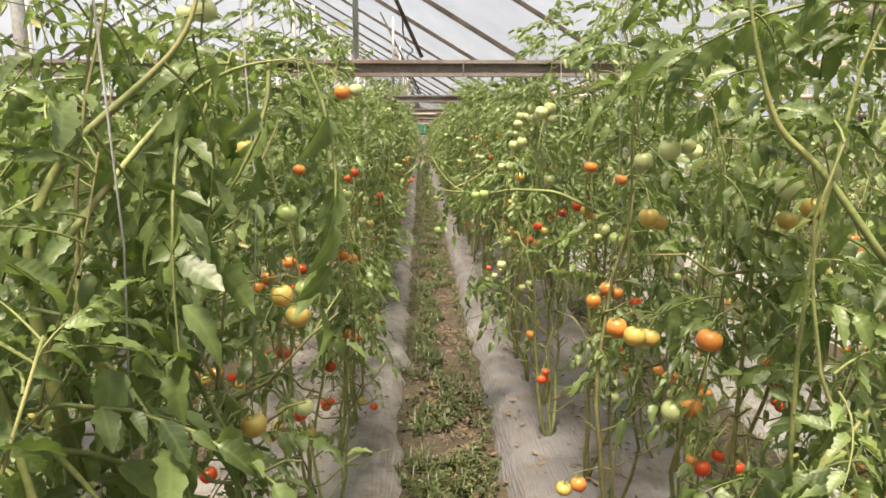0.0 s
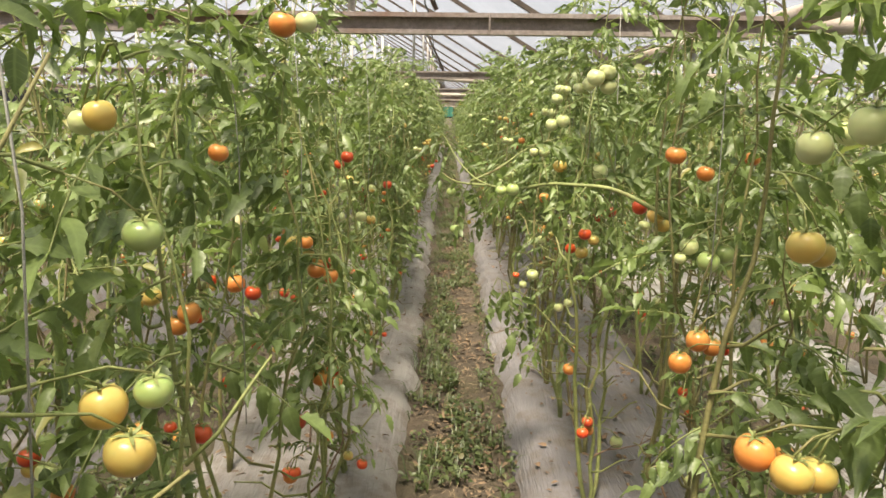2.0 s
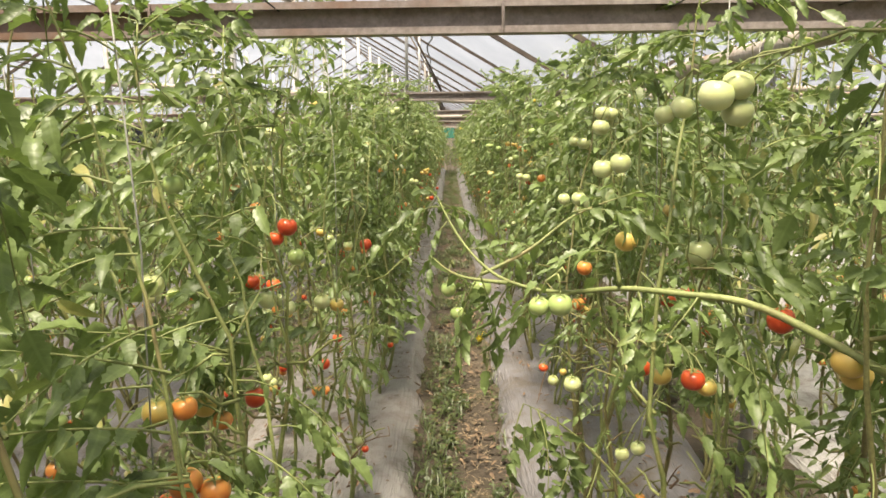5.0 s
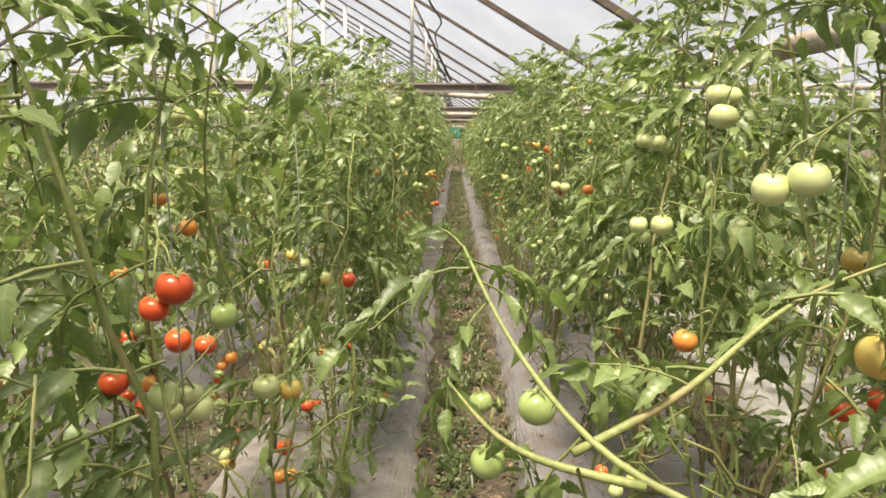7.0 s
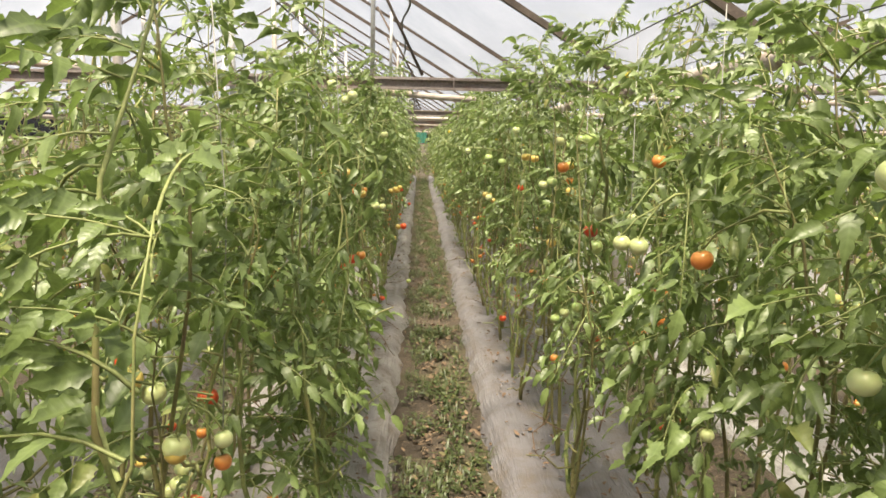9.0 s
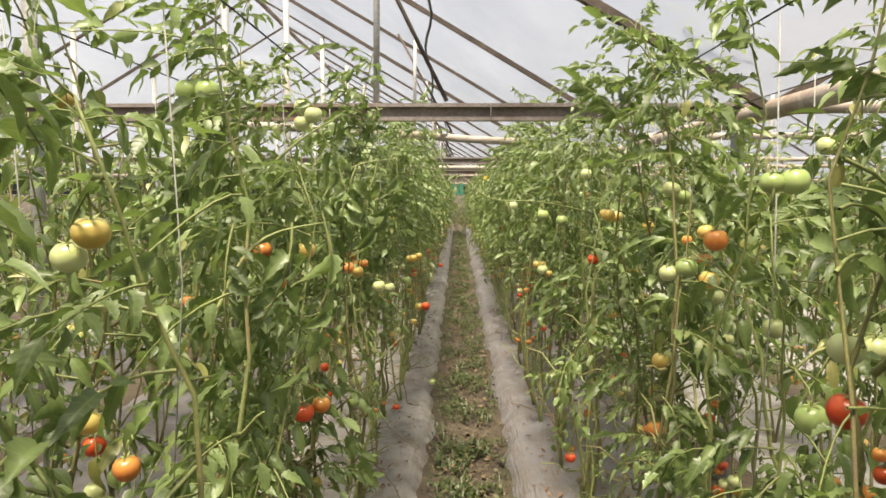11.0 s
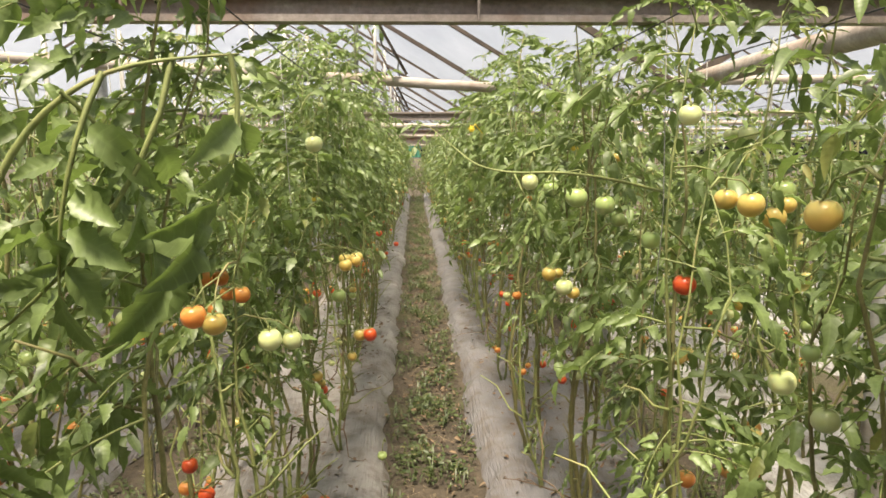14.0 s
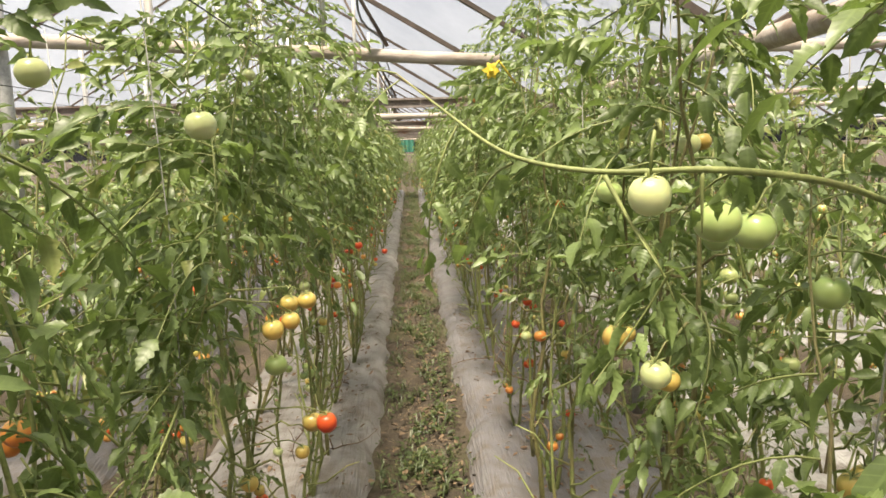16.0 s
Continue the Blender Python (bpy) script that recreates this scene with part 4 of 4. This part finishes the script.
def plant_rows():
    rng = random.Random(42)
    inner = []
    for x in (-0.53, 0.56):
        y = -1.6
        while y < 13.0:
            inner.append((x + rng.uniform(-0.05, 0.05), y))
            y += rng.uniform(0.34, 0.44)
    given = {}
    for part in FRUITS:
        for f in part:
            i = min((i for i in range(len(inner)) if inner[i][0] * (f[0] + 0.12) > 0), key=lambda i: abs(inner[i][1] - f[1]) + 0.3 * abs(inner[i][0] - f[0]))
            given.setdefault(i, []).append(f)
    roots = []
    for i, (x, y) in enumerate(inner):
        root = near_plant(x, y, 1000 + i, 68 if y < 9 else 50, given.get(i, ()), (0 if y < 1 else 1) if given.get(i) else 2)
        roots.append(root)

    def nearest(x, y):
        return min(roots, key=lambda r: abs(r.location.y - y) + 4 * abs(r.location.x - x))

    # the shoot that hangs across the path
    r = nearest(0.56, 2.4)
    base = (r.location.x, r.location.y, 1.3)
    branch(r, [[base, (0.477, 2.38, 1.377), (0.378, 2.42, 1.374), (0.273, 2.49, 1.378), (0.179, 2.58, 1.337), (0.05, 2.67, 1.35), (-0.03, 2.78, 1.429), (-0.075, 2.90, 1.511)],
               [(0.021, 2.69, 1.36), (0.137, 2.72, 1.407), (0.229, 2.76, 1.486), (0.383, 2.80, 1.526)],
               [(0.076, 2.65, 1.35), (-0.037, 2.70, 1.35), (-0.09, 2.80, 1.383)],
               [(0.273, 2.49, 1.378), (0.262, 2.49, 1.44)]],
           [((-0.075, 2.90, 1.511), 18, -20, 0.6), ((-0.07, 2.88, 1.50), -20, -15, 0.75), ((-0.06, 2.86, 1.48), -75, -20, 0.7), ((0.229, 2.76, 1.486), -100, 20, 0.9), ((0.16, 2.74, 1.42), 30, -10, 0.9),
            ((0.383, 2.80, 1.526), -40, 0, 0.8), ((-0.085, 2.80, 1.383), 5, -20, 0.6), ((-0.04, 2.72, 1.36), -40, -30, 0.6), ((0.09, 2.64, 1.35), 20, -20, 0.8), ((0.2, 2.56, 1.35), 40, -10, 0.9), ((0.02, 2.66, 1.36), -60, -60, 0.7),
            ((0.3, 2.48, 1.38), -150, -40, 0.8), ((0.4, 2.42, 1.38), 150, -30, 0.8), ((0.26, 2.49, 1.44), 40, 10, 0.7),
            ((-0.06, 2.88, 1.49), 80, 5, 0.75), ((-0.075, 2.90, 1.51), 35, 40, 0.55), ((-0.05, 2.84, 1.46), 100, -40, 0.7), ((-0.01, 2.76, 1.40), -65, 20, 0.65), ((0.03, 2.70, 1.37), 60, -50, 0.8),
            ((0.3, 2.78, 1.51), -70, -25, 0.8), ((0.137, 2.72, 1.41), 80, 30, 0.6), ((0.33, 2.45, 1.376), -80, 15, 0.8), ((0.24, 2.52, 1.36), 0, -55, 0.8), ((0.42, 2.4, 1.37), -60, -45, 0.9)], 0.0075, 1)
    # the shoot with a flower beside the path, further on
    r = nearest(0.56, 7.95)
    base = (r.location.x, r.location.y, 1.56)
    branch(r, [[base, (0.375, 7.95, 1.608), (0.249, 7.95, 1.623), (0.164, 7.95, 1.617), (0.076, 8.0, 1.632), (0.031, 8.06, 1.674), (-0.034, 8.12, 1.732)],
               [(0.158, 7.95, 1.617), (0.174, 7.93, 1.577), (0.195, 7.90, 1.534)],
               [(0.25, 7.95, 1.62), (0.252, 7.95, 1.56)]],
           [((-0.034, 8.12, 1.732), 60, 20, 0.5), ((-0.03, 8.12, 1.725), 110, -30, 0.45), ((0.03, 8.06, 1.67), 140, -50, 0.55), ((0.08, 8.0, 1.63), 20, -10, 0.6), ((0.2, 7.9, 1.53), -20, -60, 0.6), ((0.174, 7.93, 1.577), -160, -40, 0.5), ((0.3, 7.95, 1.61), 10, 20, 0.7)], 0.0042, 2)
    r = nearest(0.56, 3.2)
    branch(r, [[(r.location.x, r.location.y, 0.5), (0.4, 3.15, 0.7), (0.25, 3.1, 0.85), (0.16, 3.08, 0.9)]],
           [((0.16, 3.08, 0.9), 100, -60, 0.9), ((0.18, 3.08, 0.89), 160, -60, 0.9), ((0.2, 3.09, 0.88), -170, -50, 1.0), ((0.24, 3.1, 0.86), 60, -40, 0.9), ((0.26, 3.1, 0.85), 140, -70, 1.0),
            ((0.3, 3.1, 0.8), -150, -60, 1.0), ((0.34, 3.12, 0.77), 100, -50, 0.9), ((0.4, 3.15, 0.7), 170, -40, 1.0), ((0.42, 3.15, 0.66), -120, -30, 0.9)], 0.005, 7)
    # leaves that hang close beside the path
    r = nearest(-0.53, 0.4)
    branch(r, [[(r.location.x, r.location.y, 1.5), (-0.5, 0.4, 1.66), (-0.4, 0.4, 1.73), (-0.3, 0.42, 1.74)]],
           [((-0.3, 0.42, 1.74), -70, -65, 1.25), ((-0.35, 0.42, 1.74), -100, -80, 1.4), ((-0.42, 0.4, 1.72), -150, -75, 1.4), ((-0.46, 0.4, 1.69), 170, -40, 1.3), ((-0.4, 0.4, 1.73), 60, 10, 1.2)], 0.005, 8)
    r = nearest(-0.53, 7.05)
    branch(r, [[(r.location.x, r.location.y, 1.5), (-0.5, 7.1, 1.68), (-0.4, 7.11, 1.76), (-0.26, 7.12, 1.77)]],
           [((-0.27, 7.12, 1.77), -90, -78, 1.4), ((-0.33, 7.12, 1.77), -130, -80, 1.4), ((-0.4, 7.11, 1.75), 160, -60, 1.3), ((-0.44, 7.1, 1.73), -60, -40, 1.2)], 0.005, 9)
    r = nearest(-0.53, 6.1)
    branch(r, [[(r.location.x, r.location.y, 1.4), (-0.46, 6.12, 1.58), (-0.32, 6.15, 1.6)]],
           [((-0.32, 6.15, 1.6), -80, -70, 1.3), ((-0.38, 6.14, 1.6), -120, -75, 1.3), ((-0.48, 6.1, 1.6), 160, -50, 1.1)], 0.005, 10)
    r = nearest(0.56, 0.4)
    branch(r, [[(r.location.x, r.location.y, 1.45), (0.421, 0.349, 1.599), (0.378, 0.372, 1.63), (0.35, 0.381, 1.719), (0.324, 0.379, 1.817), (0.31, 0.38, 1.93)]],
           [((0.31, 0.38, 1.93), 40, 20, 0.7), ((0.33, 0.38, 1.8), -60, -10, 0.7), ((0.35, 0.38, 1.72), 20, 10, 0.8), ((0.42, 0.35, 1.6), -30, -20, 0.9)], 0.006, 3)
    r = nearest(-0.53, 0.25)
    branch(r, [[(r.location.x, r.location.y, 1.2), (-0.605, 0.206, 1.448), (-0.595, 0.225, 1.544), (-0.556, 0.248, 1.62), (-0.485, 0.276, 1.686), (-0.415, 0.292, 1.754), (-0.4, 0.31, 1.86)],
               [(-0.65, 0.11, 1.37), (-0.556, 0.129, 1.299), (-0.506, 0.126, 1.237), (-0.452, 0.119, 1.15)]],
           [((-0.415, 0.292, 1.754), 20, -20, 0.8), ((-0.45, 0.28, 1.72), -40, -30, 0.9), ((-0.53, 0.25, 1.64), 10, -60, 1.0), ((-0.58, 0.23, 1.56), 60, -30, 1.0), ((-0.6, 0.2, 1.46), -20, -40, 1.0),
            ((-0.556, 0.13, 1.3), -10, 0, 1.5), ((-0.5, 0.126, 1.24), 40, -10, 1.4), ((-0.47, 0.12, 1.18), -60, -30, 1.3), ((-0.6, 0.12, 1.33), -70, 10, 1.5),
            ((-0.55, 0.14, 1.28), -45, -25, 1.6), ((-0.5, 0.13, 1.22), -20, -45, 1.5), ((-0.58, 0.2, 1.42), -80, -35, 1.4), ((-0.62, 0.16, 1.36), -30, -60, 1.5), ((-0.46, 0.12, 1.15), 10, -50, 1.3), ((-0.46, 0.12, 1.16), -90, -55, 1.3)], 0.0085, 4)
    r = nearest(-0.53, 6.6)
    branch(r, [[(r.location.x, r.location.y, 1.5), (-0.589, 6.546, 1.661), (-0.541, 6.575, 1.727), (-0.462, 6.609, 1.804), (-0.37, 6.639, 1.86)]],
           [((-0.37, 6.64, 1.86), 20, 10, 0.8), ((-0.43, 6.62, 1.82), -30, -50, 0.9), ((-0.52, 6.58, 1.74), 30, -40, 0.9), ((-0.57, 6.55, 1.68), -70, -40, 0.9)], 0.0065, 5)
    r = nearest(0.56, 5.6)
    branch(r, [[(r.location.x, r.location.y, 1.4), (0.483, 5.578, 1.551), (0.455, 5.603, 1.629), (0.452, 5.605, 1.687), (0.473, 5.583, 1.811), (0.48, 5.58, 1.95)]],
           [((0.48, 5.58, 1.95), 30, 10, 0.8), ((0.47, 5.59, 1.8), -50, -20, 0.8), ((0.455, 5.6, 1.66), 100, -40, 0.7)], 0.0065, 6)
    for x in (-0.53, 0.56):
        y = 13.1
        while y < Y1 - 0.6:
            row_plant(rng.choice(MID_LOW if x > 0 else MID), x + rng.uniform(-0.06, 0.06), y, rng)
            y += rng.uniform(0.36, 0.46)
    for x, y in ((-0.3, 30.0), (-0.05, 30.3), (0.25, 30.1), (-0.15, 31.0), (0.15, 31.2)):
        low = row_plant(rng.choice(MID_LOW), x, y, rng)
        low.scale = (1.0, 1.0, 0.62)
    for x in (-0.98, 1.02):
        y = -1.8
        while y < Y1 - 0.6:
            row_plant(rng.choice(MID_LOW if y < 1.2 or (x < 0 and 5.0 < y < 7.0) else MID if x > 0 or y < 5.0 else MID_HIGH), x + rng.uniform(-0.06, 0.06), y, rng)
            y += rng.uniform(0.38, 0.5) if x > 0 else rng.uniform(0.48, 0.66)


def outer_rows():
    """The crowd of rows beyond the next paths, too many to tell apart."""
    rng = random.Random(61)
    names = list(FRUIT)
    kinds = []
    for i in range(7):
        stems, poses, clusters = plan_plant(rng, rng.uniform(1.7, 2.05), 34, 0.33, 5)
        b = Build()
        for st in stems:
            tube(b, st[::2], [0.009 - 0.006 * i / len(st[::2]) for i in range(len(st[::2]))], 4, 1)
        for p, turn, up, sc, roll in poses:
            b.add_build(rng.choice(FAR_BUILDS), leaf_pose(p, turn, up, sc * 1.15, roll))
        for p, a, z in clusters:
            r = rng.uniform(0.02, 0.03)
            f = Build()
            f.add_build(FRUIT_BUILDS[0], Matrix.Translation(p + Vector((math.cos(a) * 0.05, math.sin(a) * 0.05, -0.05))) @ Matrix.Diagonal((r, r, r, 1)))
            f.m = [2 + names.index(pick_colour(rng, z)) if q == 0 else 1 for q in f.m]
            b.add_build(f, Matrix())
        kinds.append(b)
    rows = Build()
    for x in (-1.9, -2.35, 1.93, 2.38, -3.5, 3.5, -4.9, 4.9):
        y = 0.3
        while y < (20 if abs(x) < 3 else 16):
            m = Matrix.Translation((x + rng.uniform(-0.06, 0.06), y, 0.04)) @ Matrix.Rotation(rng.uniform(0, 6.28), 4, "Z")
            rows.add_build(rng.choice(kinds), m)
            y += rng.uniform(0.46, 0.62)
    ob = new("tomato_rows", rows.mesh("tomato_rows", [LEAF_FAR, STEM_OLD] + [FRUIT[c] for c in names]))
    tagged(ob, "further dense rows of staked tomato plants", "tomato plants", kind="stuff")


plant_rows()
outer_rows()


def strings():
    rng = random.Random(77)
    for x in (-0.53, 0.56, -0.98, 1.02):
        y = 0.2
        while y < 12:
            b = Build()
            px, py = x + rng.uniform(-0.05, 0.05), y
            tube(b, [(px + rng.uniform(-0.03, 0.03), py, 0.9), (px + 0.015, py + 0.01, 1.5), (px, py, 2.0)], 0.0015, 4)
            tagged(new("support_string", b.mesh("support_string", [TWINE])), "pale twine tying a tomato plant up to the wire", "string", "support strings")
            y += rng.uniform(0.5, 1.1)


strings()


# ---- weeds and litter ----
def weeds():
    rng = random.Random(5)
    b, straw = Build(), Build()
    for i in range(15000):
        lane = rng.choice([0, 0, 0, 0, 0, 1, -1])
        y = -1.0 + 34 * rng.random() ** 1.7 if lane == 0 else rng.uniform(-1, 12)
        x = {0: rng.gauss(0, 0.13), 1: rng.gauss(1.44, 0.14), -1: rng.gauss(-1.42, 0.12)}[lane]
        if 1.3 * noise.noise((x * 4.5, y * 2.4, 5)) + (0.25 if abs(x) > 0.13 else 0.06) < 0.0:
            if rng.random() < 0.5:
                a = rng.uniform(0, 6.28)
                d = Vector((math.cos(a), math.sin(a), rng.uniform(-0.05, 0.12))) * rng.uniform(0.02, 0.07)
                s = Vector((-d.y, d.x, 0)).normalized() * 0.0012
                p = Vector((x, y, 0.008 + rng.uniform(0, 0.012)))
                straw.add([tuple(p - s), tuple(p + s), tuple(p + d + s), tuple(p + d - s)], [(0, 1, 2, 3)])
            continue
        if abs(x) < 0.26 or lane:
            for k in range(rng.choice([2, 3, 4])):
                a = rng.uniform(0, 6.28)
                if rng.random() < 0.5:
                    ln = rng.uniform(0.03, 0.09) * (1.6 if lane == 0 and x < -0.08 and y < 5 else 1.0)
                    d = Vector((math.cos(a), math.sin(a), 0))
                    s = Vector((-d.y, d.x, 0)) * rng.uniform(0.0018, 0.0035)
                    p = Vector((x, y, 0))
                    q = p + d * ln * 0.35 + Vector((0, 0, ln * 0.75))
                    e = p + d * ln + Vector((0, 0, ln * 0.8))
                    b.add([tuple(p - s), tuple(p + s), tuple(q + s), tuple(q - s), tuple(e)], [(0, 1, 2, 3), (3, 2, 4)], [(0, 0), (0, 0), (0.3, 0.5), (-0.3, 0.5), (0, 1)])
                else:
                    ln = rng.uniform(0.018, 0.042)
                    v, f, uv = leaflet(rng, ln, ln * 0.62, False, 0.2)
                    m = np.array(Matrix.Translation((x + rng.uniform(-0.03, 0.03), y + rng.uniform(-0.03, 0.03), rng.uniform(0.01, 0.05))) @ Euler((rng.uniform(-0.1, 0.6), rng.uniform(-0.3, 0.3), a)).to_matrix().to_4x4())
                    b.add(v @ m[:3, :3].T + m[:3, 3], f, uv)
    tagged(new("weeds", b.mesh("weeds", [WEED])), "low grass and weeds growing in the trodden path", "weeds", kind="stuff")
    tagged(new("straw_litter", straw.mesh("straw_litter", [STRAW])), "dry straw and stalk litter on the soil path", "litter", kind="stuff")


weeds()


def bed_litter():
    """Dry leaf scraps lying on the plastic."""
    rng = random.Random(31)
    b = Build()
    for i in range(2600):
        cx, w = BEDS[i % 2]
        x, y = cx + rng.uniform(-0.4, 0.4) * w, rng.uniform(-0.5, 14)
        ln = rng.uniform(0.015, 0.05)
        v, f, uv = leaflet(rng, ln, ln * rng.uniform(0.25, 0.6), 0, rng.uniform(-0.4, 0.4))
        m = np.array(Matrix.Translation((x, y, 0.094 + rng.uniform(0, 0.012))) @ Euler((rng.uniform(-0.3, 0.3), rng.uniform(-0.4, 0.4), rng.uniform(0, 6.28))).to_matrix().to_4x4())
        b.add(v @ m[:3, :3].T + m[:3, 3], f, uv)
    tagged(new("leaf_litter", b.mesh("leaf_litter", [STEM_DRY])), "dry brown leaf scraps lying on the mulch film", "litter", kind="stuff")


bed_litter()


def path_litter():
    """Brown leaf scraps and broken stalks trodden into the walkway."""
    rng = random.Random(37)
    b = Build()
    for i in range(5200):
        x, y = rng.gauss(0.02, 0.13), -0.8 + 26 * rng.random() ** 1.5
        if abs(x) > 0.3 or noise.noise((x * 3, y * 1.3, 9)) < -0.12 + 0.25 * rng.random() - 0.02 * y:
            continue
        ln = rng.uniform(0.015, 0.055)
        v, f, uv = leaflet(rng, ln, ln * rng.uniform(0.2, 0.6), 0, rng.uniform(-0.5, 0.5))
        m = np.array(Matrix.Translation((x, y, 0.008 + rng.uniform(0, 0.02))) @ Euler((rng.uniform(-0.4, 0.4), rng.uniform(-0.5, 0.5), rng.uniform(0, 6.28))).to_matrix().to_4x4())
        b.add(v @ m[:3, :3].T + m[:3, 3], f, uv)
    tagged(new("path_litter", b.mesh("path_litter", [LITTER])), "brown leaf scraps trodden into the soil path", "litter", kind="stuff")


path_litter()


def flowers():
    """Small yellow star flowers on the shoots."""
    for x, y, z in ((0.066, 8.05, 1.725), (0.02, 2.74, 1.2), (0.47, 5.4, 1.86), (0.45, 8.6, 1.68), (-0.45, 8.9, 1.5)):
        b = Build()
        rng = random.Random(int(y * 100))
        for k in range(6):
            a = k * 1.047 + rng.uniform(-0.2, 0.2)
            d, s = Vector((math.cos(a), -0.3, math.sin(a))), Vector((-math.sin(a), 0, math.cos(a)))
            p = [s * 0.003, -s * 0.003, d * 0.006 - s * 0.0028, d * 0.006 + s * 0.0028, d * 0.0095 + Vector((0, 0.004, 0))]
            b.add([(x + q.x, y + q.y, z + q.z) for q in p], [(0, 1, 2, 3), (3, 2, 4)])
        tube(b, [(x, y, z), (x, y - 0.008, z - 0.001)], [0.003, 0.0015], 6)
        tube(b, [(x, y, z), (x + 0.01, y + 0.015, z + 0.012), (x + 0.03, y + 0.03, z - 0.01)], 0.0012, 4)
        tagged(new("tomato_flower", b.mesh("tomato_flower", [PETAL])), "small yellow tomato flower on a green shoot", "flower", "flowers")


flowers()


def planting_holes():
    rng = random.Random(9)
    for film, xs in ((FILMS[0], (-0.5, -0.74, -0.98)), (FILMS[1], (0.52, 0.7, 1.0))):
        for x in xs:
            y = 0.3
            while y < 13:
                b = Build()
                px, py, n = x + rng.uniform(-0.05, 0.05), y, 11
                ring = [(px + math.cos(6.283 * k / n) * rng.uniform(0.028, 0.06), py + math.sin(6.283 * k / n) * rng.uniform(0.03, 0.065), 0.082) for k in range(n)]
                b.add([(px, py, 0.078)] + ring, [(0, 1 + k, 1 + (k + 1) % n) for k in range(n)])
                link("planting_hole", b.mesh("planting_hole", [HOLE]), film)
                y += rng.uniform(0.5, 1.0)


planting_holes()
